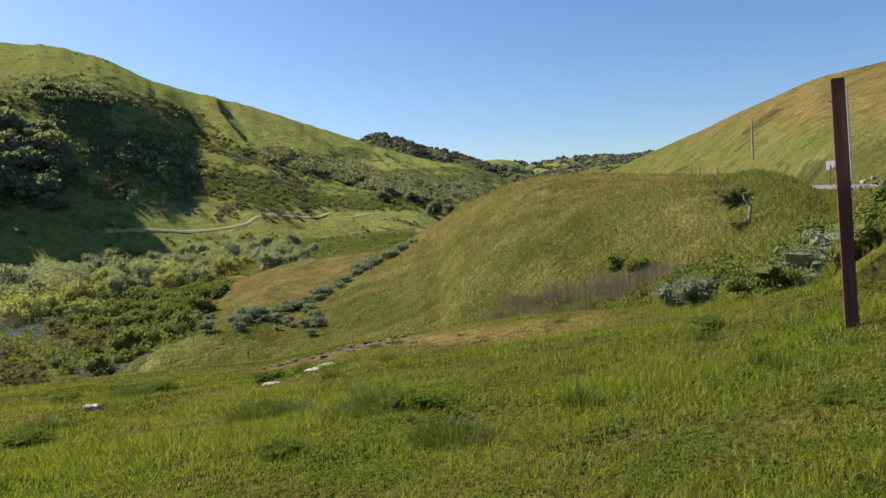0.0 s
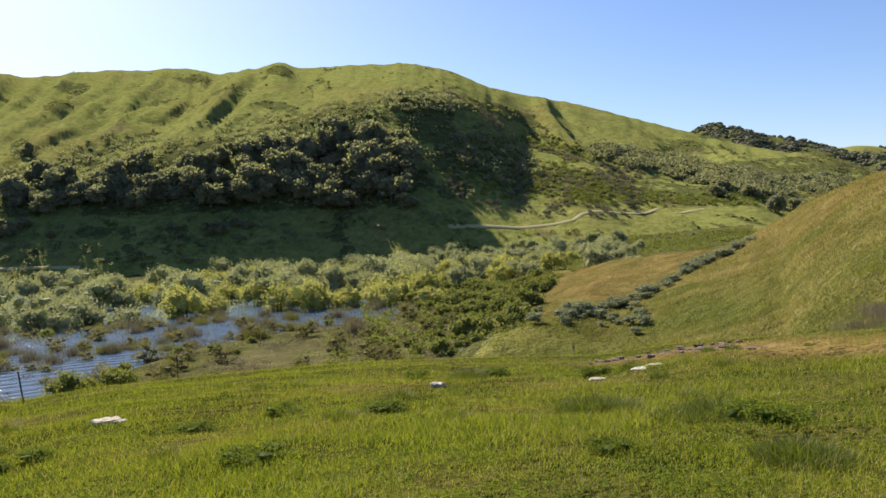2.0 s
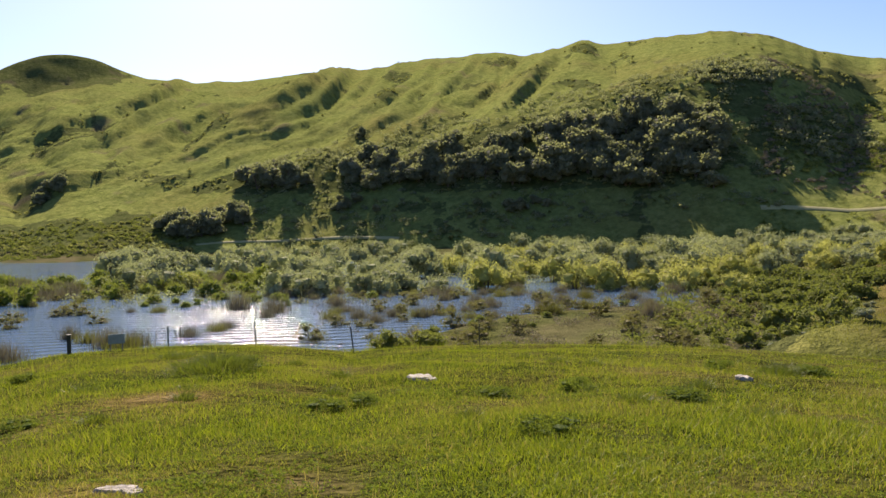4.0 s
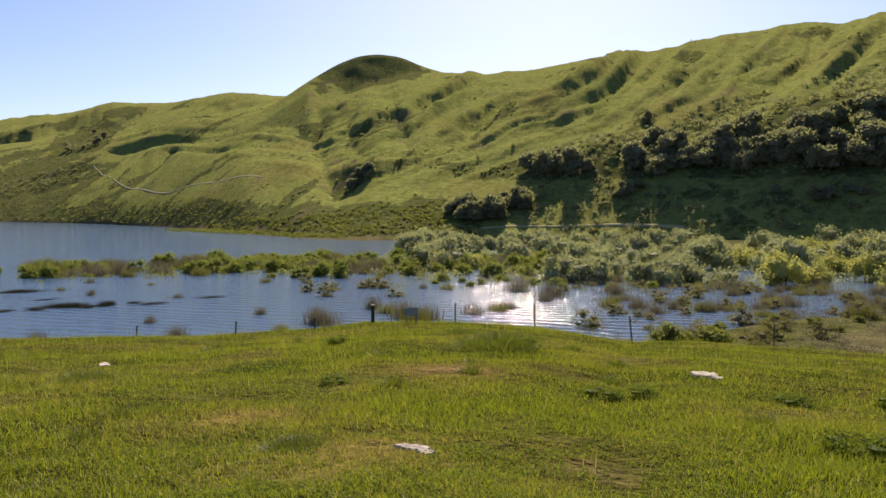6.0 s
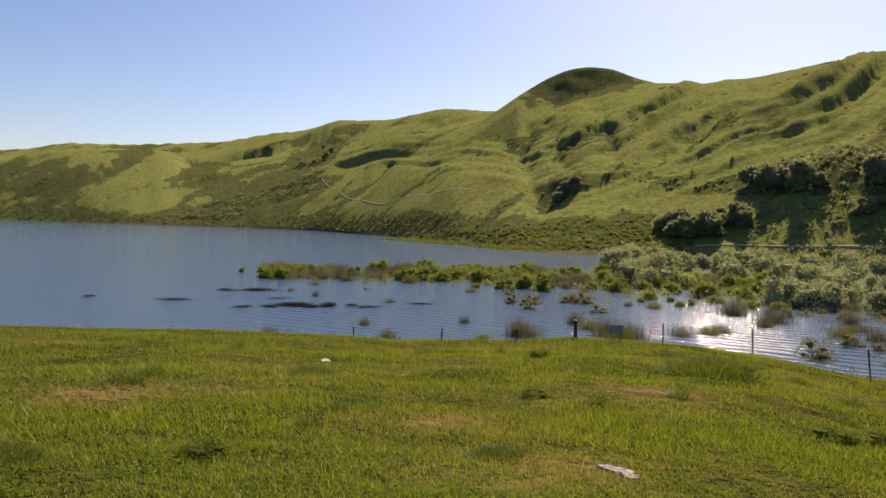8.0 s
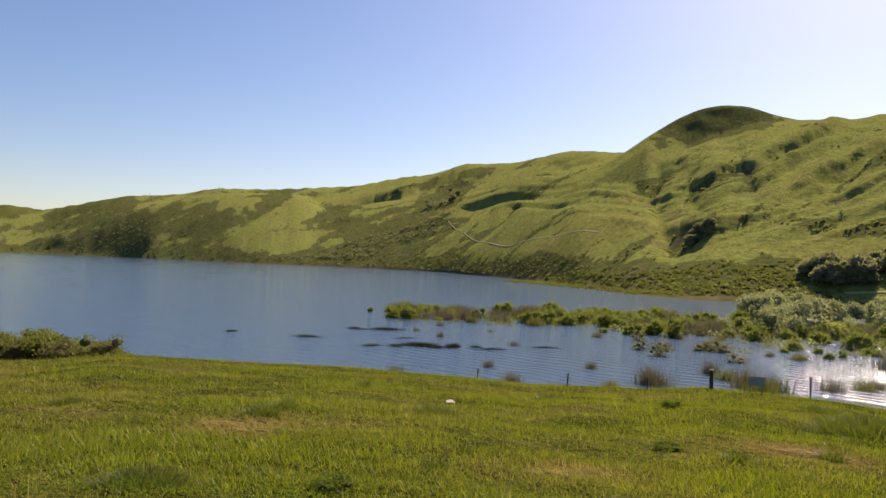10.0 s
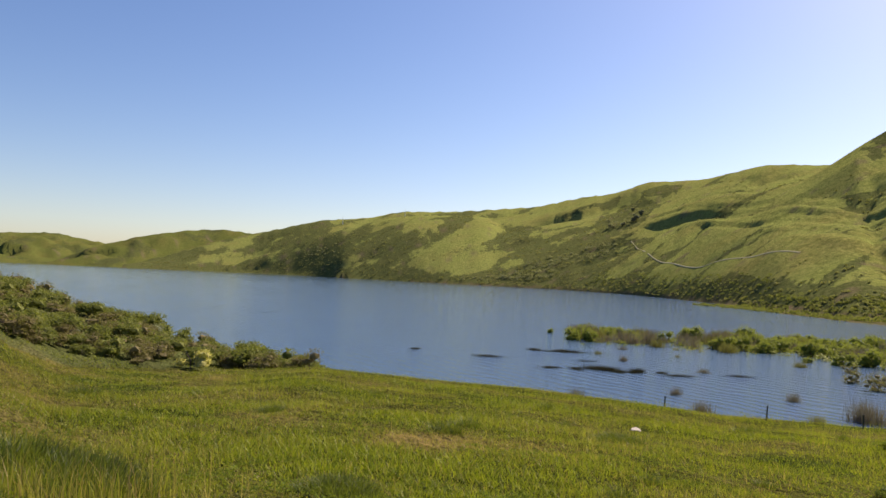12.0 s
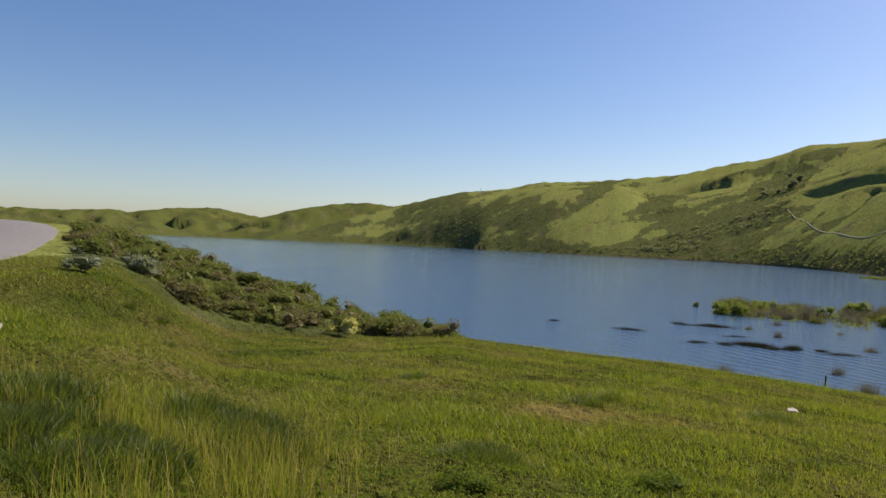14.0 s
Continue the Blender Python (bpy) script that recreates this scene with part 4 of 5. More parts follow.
# ---- grass ----
def blade_mesh(name, rng, x, y, z, height, width, dry, material, bend=0.35, two=True):
    n = len(x)
    base = np.stack([x, y, z - 0.01], 1)
    t, u = rng.uniform(0, 2 * math.pi, n), rng.uniform(0, 2 * math.pi, n)
    side = np.stack([np.cos(t), np.sin(t), 0 * t], 1) * (width * 0.5)[:, None]
    lean = np.stack([np.cos(u), np.sin(u), 0 * u], 1) * (height * rng.uniform(0.05, bend * 2, n))[:, None]
    up = np.stack([0 * height, 0 * height, height], 1)
    if two:
        v = np.stack([base - side, base + side, base + side * 0.7 + up * 0.6 + lean * 0.35, base - side * 0.7 + up * 0.6 + lean * 0.35, base + up * 0.97 + lean], 1)
        k = np.arange(n)[:, None] * 5
        faces = (k + np.array([[0, 1, 2, 3]]), k + np.array([[3, 2, 4]]))
        per = 5
    else:
        v = np.stack([base - side, base + side, base + up + lean], 1)
        faces = np.arange(n)[:, None] * 3 + np.array([[0, 1, 2]])
        per = 3
    me = arrays_mesh(name, v.reshape(-1, 3), faces, material)
    at = me.attributes.new("dry", "FLOAT", "POINT")
    at.data.foreach_set("value", np.repeat(np.clip(dry, 0, 1), per).astype(np.float32))
    return me


def cover_at(az, r):
    a = np.radians(az)
    x, y = -r * np.sin(a), r * np.cos(a)
    z = ground_z(az, r)
    return cover_of(az, r, x, y, z), x, y, z


def grass_field(name, label, seed, count, r0, r1, az0, az1, h0, h1, w0, w1, two, power=1.0):
    rng = np.random.default_rng(seed)
    az = rng.uniform(az0, az1, count)
    r = r0 * (r1 / r0) ** (rng.uniform(0, 1, count) ** power)
    keep = r < knots(az, EDGE_R) * 1.12
    az, r = az[keep], r[keep]
    c, x, y, z = cover_at(az, r)
    thin = rng.uniform(0, 1, len(az)) > c[:, 2] * 0.8 + 0.12 * c[:, 0]
    az, r, c, x, y, z = az[thin], r[thin], c[thin], x[thin], y[thin], z[thin]
    tall = 0.75 + 0.55 * np.clip(fbm(x / 2.4, y / 2.4, 3, 91), -1, 1)
    h = rng.uniform(h0, h1, len(az)) * np.clip(tall, 0.3, 1.6) * (1 - 0.45 * c[:, 0])
    dry = np.clip(c[:, 0] * 0.9 + rng.normal(0, 0.16, len(az)) + np.where(rng.uniform(0, 1, len(az)) < 0.10, 0.7, 0), 0, 1)
    me = blade_mesh(name, rng, x, y, z, h, rng.uniform(w0, w1, len(az)), dry, GRASS, 0.6, two)
    return tagged(new(name, me), label, "grass", kind="stuff")


grass_field("near_grass", "short bright green meadow grass with dry straw", 1, 230000, 3.2, 7.5, -42, 160, 0.03, 0.12, 0.004, 0.009, True, 0.8)
grass_field("trodden_grass", "short green meadow grass round the standing place", 3, 60000, 0.35, 3.5, -180, 180, 0.03, 0.10, 0.004, 0.009, True, 0.6)
grass_field("meadow_grass", "green and yellowing meadow grass to the rim", 2, 680000, 7.0, 33.0, -42, 160, 0.04, 0.15, 0.006, 0.015, False, 0.85)


def spur_grass():
    rng = np.random.default_rng(5)
    n = 110000
    az = rng.uniform(-35, 20, n)
    f = rng.uniform(0, 1, n)
    r = knots(az, SPUR_FOOT) - 4 + f * (knots(az, SPUR_R) + 6 - knots(az, SPUR_FOOT))
    c, x, y, z = cover_at(az, r)
    h = rng.uniform(0.12, 0.42, n) * (0.8 + 0.4 * fbm(x / 5, y / 5, 2, 92))
    me = blade_mesh("hill_grass", rng, x, y, z, np.clip(h, 0.06, 1), rng.uniform(0.03, 0.06, n), np.clip(c[:, 0] + rng.normal(0, 0.15, n), 0, 1), HILL_GRASS, 0.5, False)
    tagged(new("hill_grass", me), "tall yellowing grass on the near hill", "grass", kind="stuff")


spur_grass()


def stalks(name, label, seed, count, az0, az1, r0, r1, h0, h1, dryness):
    rng = np.random.default_rng(seed)
    az, r = rng.uniform(az0, az1, count), np.sqrt(rng.uniform(r0 * r0, r1 * r1, count))
    c, x, y, z = cover_at(az, r)
    keep = (fbm(x / 1.3, y / 1.3, 3, 93) > -0.1) & (rng.uniform(0, 1, count) < step(az0, az0 + 9, az) * step(az1, az1 - 9, az) * step(r1, r1 - 3, r))
    x, y, z = x[keep], y[keep], z[keep]
    n = len(x)
    me = blade_mesh(name, rng, x, y, z, rng.uniform(h0, h1, n), rng.uniform(0.004, 0.008, n), np.clip(rng.normal(dryness, 0.2, n), 0, 1), GRASS, 0.25, True)
    tagged(new(name, me), label, "grass", kind="stuff")


stalks("seeding_grass", "tall pale seeding grass stalks above the turf", 7, 9000, 126, 156, 3.8, 10.0, 0.16, 0.42, 0.30)
stalks("seed_heads", "pale dry seed heads standing above the grass", 10, 2600, 122, 158, 3.6, 9.0, 0.22, 0.5, 0.95)
stalks("straw", "thin dry straw among the green grass", 14, 9000, -40, 150, 4.0, 18.0, 0.08, 0.22, 0.95)
stalks("rim_grass", "taller green grass along the meadow rim", 8, 16000, 20, 130, 16.0, 30.0, 0.15, 0.40, 0.12)
stalks("slope_grass", "taller green grass on the rising meadow", 9, 7000, -36, 0, 6.0, 22.0, 0.14, 0.36, 0.22)


def meadow_weeds(name, label, seed, count, r0, r1, size, material, wave):
    """Low broad-leaved weeds in patches between the grass."""
    rng = np.random.default_rng(seed)
    az, r = rng.uniform(-40, 156, count), r0 * (r1 / r0) ** rng.uniform(0, 1, count)
    c, x, y, z = cover_at(az, r)
    keep = (fbm(x / wave, y / wave, 3, seed) > 0.12) & (r < knots(az, EDGE_R)) & (c[:, 0] < 0.55)
    x, y, z, r = x[keep], y[keep], z[keep], r[keep]
    n, per = len(x), 7
    s = size * rng.uniform(0.6, 1.4, n)
    d = rng.normal(size=(n, per, 3))
    d /= np.linalg.norm(d, axis=2)[..., None]
    d[..., 2] = np.abs(d[..., 2]) * 0.8 + 0.1
    p = np.stack([x, y, z + 0.02], 1)[:, None] + d * s[:, None, None] * rng.uniform(0.5, 1.6, (n, per, 1))
    v, f = leaves(rng, p.reshape(-1, 3), d.reshape(-1, 3), size * 0.7, 0.5)
    tagged(new(name, arrays_mesh(name, v, f, material)), label, "weeds", kind="stuff")


meadow_weeds("meadow_weeds", "low dark green broad-leaved weeds in the turf", 16, 36000, 3.4, 13.0, 0.020, CLUMP, 1.3)
meadow_weeds("clover_patches", "yellow-green clover patches in the turf", 17, 36000, 3.4, 13.0, 0.018, CLOVER, 0.8)


def tuft_proto(seed, blades, radius, height, label):
    """A clump of long blades, spread outward."""
    rng = np.random.default_rng(seed)
    rr, tt = radius * np.sqrt(rng.uniform(0, 1, blades)), rng.uniform(0, 6.28, blades)
    base = np.stack([rr * np.cos(tt), rr * np.sin(tt), 0 * rr - 0.03], 1)
    out = np.stack([np.cos(tt), np.sin(tt), 0 * tt], 1)
    h = height * rng.uniform(0.45, 1.0, blades) * (1 - 0.5 * (rr / radius) ** 2)
    t = rng.uniform(0, 6.28, blades)
    side = np.stack([np.cos(t), np.sin(t), 0 * t], 1) * rng.uniform(0.003, 0.007, blades)[:, None]
    lean = out * (h * rng.uniform(0.0, 0.5, blades))[:, None] + rng.normal(0, 0.10, (blades, 3)) * [1, 1, 0]
    up = np.stack([0 * h, 0 * h, h], 1)
    v = np.stack([base - side, base + side, base + side * 0.7 + up * 0.6 + lean * 0.4, base - side * 0.7 + up * 0.6 + lean * 0.4, base + up + lean], 1)
    k = np.arange(blades)[:, None] * 5
    me = arrays_mesh("grass_tuft", v.reshape(-1, 3), (k + np.array([[0, 1, 2, 3]])).tolist() + (k + np.array([[3, 2, 4]])).tolist(), TUFT)
    at = me.attributes.new("dry", "FLOAT", "POINT")
    at.data.foreach_set("value", np.repeat(np.clip(rng.normal(0.05, 0.12, blades), 0, 1), 5).astype(np.float32))
    return tagged(new("grass_tuft", me), label, "grass tuft", "grass tufts")


tufts = [tuft_proto(11, 2200, 0.55, 0.30, "dense dark green grass tuft in the meadow"), tuft_proto(12, 1700, 0.45, 0.34, "dense dark green grass tuft in the meadow"),
         tuft_proto(13, 1400, 0.36, 0.24, "dense dark green grass tuft in the meadow")]
TUFTS = [(36.5, 12.6, 1.3), (42.7, 11.9, 1.0), (38.6, 8.1, 0.8), (81.1, 7.0, 0.75), (64.8, 16.5, 1.5), (62.5, 16.8, 1.5), (53.1, 11.2, 1.0), (56.2, 11.0, 0.9),
         (12.2, 10.4, 1.15), (10.2, 10.3, 1.0), (12.2, 17.4, 1.0), (19.6, 17.8, 1.1), (62.9, 17.0, 1.2), (4.9, 9.0, 0.9), (3.2, 9.2, 1.0), (0.2, 8.8, 1.0), (136, 7.2, 0.95), (138.4, 7.6, 0.9),
         (149.7, 6.5, 0.8), (116.8, 7.0, 0.7), (117.6, 5.9, 0.6), (102.8, 7.1, 0.7), (77.5, 11.2, 0.9), (64.2, 19.7, 1.3), (79.7, 7.2, 0.6), (77.4, 17.9, 1.0), (28.2, 11.5, 1.0),
         (11.2, 7.4, 0.7), (-2.3, 7.0, 0.7), (22, 17.5, 1.2), (26, 18.0, 1.0), (-22, 12.5, 0.9), (-30, 6.6, 0.7), (122, 14, 0.9), (95.5, 13.5, 0.8)]
clumps = [tagged(new("weed_clump", crown_mesh("weed_clump", CLUMP, 500 + k, 0.90, 0.36, 12, 1500, 0.032, 0.0, 0.32, 0.45)), "low dark green leafy weed clump in the meadow", "weed clump", "weed clumps") for k in range(3)]
scatter(clumps, [t for k, t in enumerate(TUFTS) if k % 5 < 3], 21, 0.6, 0.9, 0.05)
DEEP = [(134.6, 7.2, 1.2), (135.6, 7.5, 1.3), (136.8, 7.7, 1.4), (138.0, 7.9, 1.4), (139.2, 8.1, 1.2), (137.2, 7.3, 1.1), (133.8, 6.9, 0.9), (142.5, 5.6, 0.9), (145.0, 6.4, 0.9), (149.5, 7.6, 1.2), (151.0, 7.4, 1.1), (146, 5.7, 0.7), (148.6, 5.3, 0.75), (151.5, 5.9, 0.8), (147, 6.7, 0.8), (150, 6.8, 0.8), (143.8, 6.3, 0.6)]
scatter(tufts, DEEP + [t for k, t in enumerate(TUFTS) if k % 5 >= 3], 22, 0.9, 1.1, 0.02)
for k, lab in ((15, "olive green weedy grass tuft among shorter grass"),):
    weeds = [tuft_proto(k, 380, 0.25, 0.26, lab), tuft_proto(k + 1, 300, 0.2, 0.3, lab)]
    rng = random.Random(31)
    scatter(weeds, zone(rng, 70, -34, 152, 4.5, 22, 0.6, 1.1), 32, 0.8, 1.2, 0.02)


# ---- stones in the grass ----
def flat_stone(az, r, sx, sy, sz, turn, seed, label="flat pale stone slab half sunk in the grass", name="stone_slab", cat="stone", mat=None):
    ob = part(name, stone_bm(sx, sy, sz, seed), mat or STONE, None)
    ob.matrix_basis = Matrix.Translation(place(az, r, sz * 0.12)) @ pose(0, 0, 0, 0, 0, turn)
    return tagged(ob, label, cat, "stone slabs")


for n, (a, d, sx, sy, sz, turn) in enumerate([(48.8, 14.2, 0.27, 0.18, 0.10, 30), (71.2, 6.45, 0.17, 0.06, 0.05, 50), (94.1, 16.4, 0.18, 0.10, 0.06, 10), (24.4, 15.7, 0.16, 0.12, 0.12, 0),
                                               (11.9, 16.1, 0.2, 0.12, 0.06, 20), (8.7, 17.0, 0.24, 0.16, 0.05, 75), (70.3, 6.3, 0.10, 0.05, 0.05, 20), (48.0, 13.9, 0.12, 0.10, 0.09, 80), (7.6, 17.6, 0.2, 0.12, 0.06, 40)]):
    flat_stone(a, d, sx, sy, sz, turn, n)
rng = random.Random(44)
for n in range(34):
    flat_stone(rng.uniform(0.5, 12.5), rng.uniform(20.8, 24), rng.uniform(0.05, 0.16), rng.uniform(0.05, 0.14), rng.uniform(0.05, 0.12), rng.uniform(0, 180), 60 + n,
               "brown clod of bare earth and stone", "earth_clod", "clod", SOIL)
for n in range(30):
    flat_stone(rng.uniform(-21, -11.5), rng.uniform(5.3, 7.2), rng.uniform(0.012, 0.035), rng.uniform(0.012, 0.035), rng.uniform(0.02, 0.04), rng.uniform(0, 180), 100 + n,
               "dark clod of freshly dug earth", "earth_clod", "clod", DUG)
for n in range(16):
    flat_stone(rng.uniform(-38, -31), rng.uniform(67, 80), rng.uniform(0.2, 0.7), rng.uniform(0.2, 0.6), rng.uniform(0.2, 0.5), rng.uniform(0, 180), 130 + n,
               "pale boulder on the road cut", "boulder", "boulder", STONE)


# ---- willows, oaks and scrub ----
W = "bushy %s willow standing in shallow flooded ground"
grey = [plant("willow", W % "grey-green", "willow", "lakeside willows", WILLOW_GREY, 200 + k, 6.4, 6.2, 16, 1600, 0.21, 0.2, 4, 0.11, 0.38, 0.55, 0.5) for k in range(4)]
gold = [plant("willow", W % "yellow-green", "willow", "lakeside willows", WILLOW_GOLD, 210 + k, 5.8, 5.6, 15, 1600, 0.19, 0.2, 4, 0.10, 0.4, 0.55, 0.3) for k in range(3)]
green = [plant("young_willow", "bushy fresh green young willow standing in shallow flooded ground", "willow", "young willows", WILLOW_GREEN, 220 + k, 4.2, 3.9, 12, 1000, 0.17, 0.15, 3, 0.08, 0.42, 0.5, 0.2) for k in range(3)]
rng = random.Random(50)
belt = zone(rng, 115, 25, 72, 142, 265, 0.85, 1.3) + zone(rng, 16, 46, 60, 118, 145, 0.7, 1.0) + zone(rng, 105, 8, 31, 150, 285, 0.65, 1.1, lambda a, d: d > knots(a, SPUR_R) + 12 or a > 19)
scatter(grey, belt, 51, 0.95, 1.2, 0.5)
scatter(gold, [(43.4, 132, 1.05), (41.5, 136, 0.95), (36.5, 133, 1.05), (34.6, 131, 1.1), (32.6, 134, 0.95), (31.0, 132, 1.0), (28.6, 130, 1.05), (27.2, 137, 0.9), (25.0, 140, 0.95)]
        + zone(rng, 22, 26, 48, 140, 215, 0.85, 1.1) + zone(rng, 42, 13, 31, 118, 240, 0.6, 0.95, lambda a, d: d > knots(a, SPUR_R) + 8 or a > 20) + zone(rng, 4, 66, 72, 150, 175, 0.6, 0.8), 52, 0.98, 1.15, 0.5)
scatter(green, zone(rng, 62, 58, 82, 134, 185, 0.6, 1.2) + zone(rng, 75, 76, 91.6, 146, 180, 0.45, 1.05) + zone(rng, 18, 93.6, 99.4, 150, 172, 0.5, 0.95) + [(100.7, 168, 0.4), (82.4, 136, 0.45), (92, 160, 0.8), (94.5, 158, 0.8), (98, 163, 0.9), (96.5, 160, 0.85), (99, 168, 0.7)]
        + zone(rng, 20, 50, 72, 112, 136, 0.35, 0.6), 53, 0.9, 1.1, 0.75)
O = "dark green live oak on the shaded hillside"
oaks = [plant("oak", O, "oak", "hillside oaks", OAK, 230 + k, 12, 11.5, 16, 720, 0.75, 1.2, 2, 0.35, 0.6, 0.66) for k in range(4)]
rng = random.Random(60)
grove = stand(rng, [(51.5, 4.0, 3.3, 1.3, -4, 30, 0.75), (45, 4.4, 4.2, 1.7, -10, 42, 0.8), (38, 5.0, 4.6, 2.3, -12, 54, 0.9), (31, 5.2, 4.5, 3.0, -6, 58, 0.95), (26.6, 4.8, 1.6, 3.0, 0, 13, 0.8),
                    (59.6, 3.4, 2.7, 0.85, -4, 20, 0.85), (65.2, 0.1, 3.1, 0.85, -8, 22, 0.75), (76.0, 1.9, 2.0, 0.35, -43, 9, 0.6), (53.4, 6.9, 0.5, 0.2, 0, 2, 0.6), (53.2, 1.2, 2.4, 0.5, 0, 7, 0.4),
                    (40, 0.9, 2.6, 0.4, 0, 8, 0.4), (95.0, 4.9, 1.8, 0.5, -24, 8, 0.7)])
hollow = stand(rng, [(9.0, 5.4, 3.0, 0.7, 14, 240, 0.6), (4.6, 4.2, 2.8, 0.9, 20, 300, 0.7), (0.5, 3.0, 3.2, 0.9, 15, 300, 0.75), (-4.0, 2.6, 2.5, 0.6, 5, 140, 0.7), (104, 0.0, 4.0, 0.15, -4, 40, 0.5), (24.5, 10.3, 3.4, 0.8, 4, 60, 0.35),
                     (19.0, 5.6, 3.6, 1.6, 25, 70, 0.3), (100, 1.5, 5.0, 0.6, -18, 90, 0.35), (95.0, 5.1, 2.0, 0.6, -24, 40, 0.4), (118.5, 1.6, 2.2, 0.5, -15, 18, 0.4)])
grove += zone(rng, 10, -4, 4, 375, 420, 0.5, 0.8) + [(58.4, 255, 0.3)]
scatter(oaks, grove, 61, 0.85, 1.15, 0.3)
B = "%s coyote brush shrub on the bank"
brush = [plant("shrub", B % "dark green", "shrub", "bank shrubs", BRUSH, 240 + k, 1.8, 1.3, 9, 780, 0.075, 0.02, 3, 0.03, 0.5, 0.6) for k in range(4)]
bush = [plant("bush", "low dark green bush on the valley floor", "bush", "valley bushes", BRUSH, 280 + k, 1.9, 1.4, 9, 520, 0.10, 0.02, 3, 0.03, 0.5, 0.6) for k in range(3)]
bare_bush = [plant("bush", "brownish half-bare bush in the flooded marsh", "bush", "marsh bushes", BRUSH_BROWN, 285 + k, 1.9, 1.3, 8, 480, 0.10, 0.02, 4, 0.03, 0.25, 0.4) for k in range(2)]
brown = [plant("shrub", B % "brownish", "shrub", "bank shrubs", BRUSH_BROWN, 250 + k, 1.7, 1.1, 8, 620, 0.07, 0.02, 3, 0.03, 0.35, 0.5) for k in range(2)]
sage = [plant("sagebrush", "grey-green sagebrush growing on the slope", "shrub", "sagebrush", SAGE, 260 + k, 1.7, 1.1, 9, 620, 0.075, 0.02, 3, 0.03, 0.35, 0.6) for k in range(3)]
rng = random.Random(70)
on_bank = lambda a, d: knots(a, EDGE_R) * 1.04 < d < knots(a, BANK_R) + 3
scatter(brush, zone(rng, 165, 117, 147, 28, 58, 0.35, 0.85, on_bank)
        + [(-27.7, 26, 0.85), (-28.6, 25, 0.8), (-29.6, 23, 0.85), (-30.8, 20, 0.75), (-32, 18, 0.7), (-33.3, 17.5, 0.7), (-34.5, 17, 0.75), (-30.2, 22, 0.8), (-33.8, 19, 0.7), (-35.5, 18, 0.7), (-26, 17, 0.55), (-25.2, 16.6, 0.6), (-26.8, 17, 0.5), (-31.5, 15.8, 0.5), (-33, 15.6, 0.55)]
        + [(51.5, 31, 0.8), (48, 31, 0.75), (50.5, 31.5, 0.6), (54.7, 33, 0.7), (-15.5, 41, 0.9), (-17, 38, 0.8), (-22, 30, 0.7), (15.4, 52, 0.75)], 71, 0.85, 1.2, 0.05)
scatter(brown, zone(rng, 130, 119, 147.5, 28, 56, 0.35, 0.85, on_bank) + [(-24.1, 43.5, 1.35), (-23.7, 44.2, 1.2), (-24.5, 36.8, 0.7)], 72, 0.85, 1.2, 0.05)
scatter(bush, zone(rng, 40, 24, 58, 46, 98, 0.5, 1.2, lambda a, d: d < knots(a, WATER_R) + 6) + zone(rng, 95, 14, 27, 66, 150, 0.8, 2.0, lambda a, d: d > np.interp(a, [14, 18, 23, 34], [150, 85, 66, 66]) and (a < 21 or rng.random() < (27 - a) / 8) and float(fbm(a / 3.0, d / 14.0, 2, 106)) > -0.25), 79, 0.85, 1.2, 0.05)
scatter(bare_bush, zone(rng, 75, 22, 58, 62, 132, 0.8, 1.7) + zone(rng, 20, 58, 80, 100, 150, 0.9, 1.7), 81, 0.85, 1.2, 0.05)
scatter(sage, [(146.7, 20.5, 0.55), (-21, 19, 0.8), (-20.2, 19.5, 0.7), (-29, 20, 0.9), (-31, 16.5, 0.8), (-28, 18.5, 0.7)]
        + [(14.2 - 14.0 * k / 110 + rng.uniform(-0.7, 0.7), float(knots(14.2 - 14.0 * k / 110, KNEE_R)) + rng.uniform(-3, 7), rng.uniform(0.6, 1.3)) for k in range(111)] + [(rng.uniform(7.5, 14.5), rng.uniform(60, 76), rng.uniform(0.45, 0.95)) for k in range(34)] + zone(rng, 11, 130, 147, 27, 50, 0.4, 0.7, on_bank) + zone(rng, 12, 14, 24, 60, 100, 0.6, 1.0), 73, 0.85, 1.2, 0.05)
flower = plant("flowering_shrub", "low shrub covered in pale yellow blossom", "shrub", "", BLOOM, 270, 1.0, 0.8, 6, 420, 0.05, 0.05, 3, 0.02)
scatter([flower], [(128.0, 30.4, 1.0)], 74)


# ---- reeds and drowned brush in the lake ----
def reed_proto(seed, stems, width, depth, height, label, material=None, thick=0.026):
    rng = np.random.default_rng(seed)
    x, y = rng.normal(0, width * 0.3, stems), rng.normal(0, depth * 0.3, stems)
    h = height * rng.uniform(0.4, 1.0, stems)
    base = np.stack([x, y, 0 * x - 0.4], 1)
    t = rng.uniform(0, 6.28, stems)
    side = np.stack([np.cos(t), np.sin(t), 0 * t], 1) * thick
    top = base + np.stack([rng.normal(0, 0.16, stems) * height, rng.normal(0, 0.16, stems) * height, h + 0.4], 1)
    v = np.stack([base - side, base + side, top], 1).reshape(-1, 3)
    f = (np.arange(stems)[:, None] * 3 + np.array([[0, 1, 2]])).tolist()
    return tagged(new("reeds", arrays_mesh("reeds", v, f, material or REED)), label, "reeds", "reed patches")


mats_ = [reed_proto(300, 2000, 4.0, 1.4, 0.75, "low brown reed mat in open water", REED_MAT), reed_proto(301, 1200, 2.2, 1.2, 0.7, "low brown reed mat in open water", REED_MAT)]
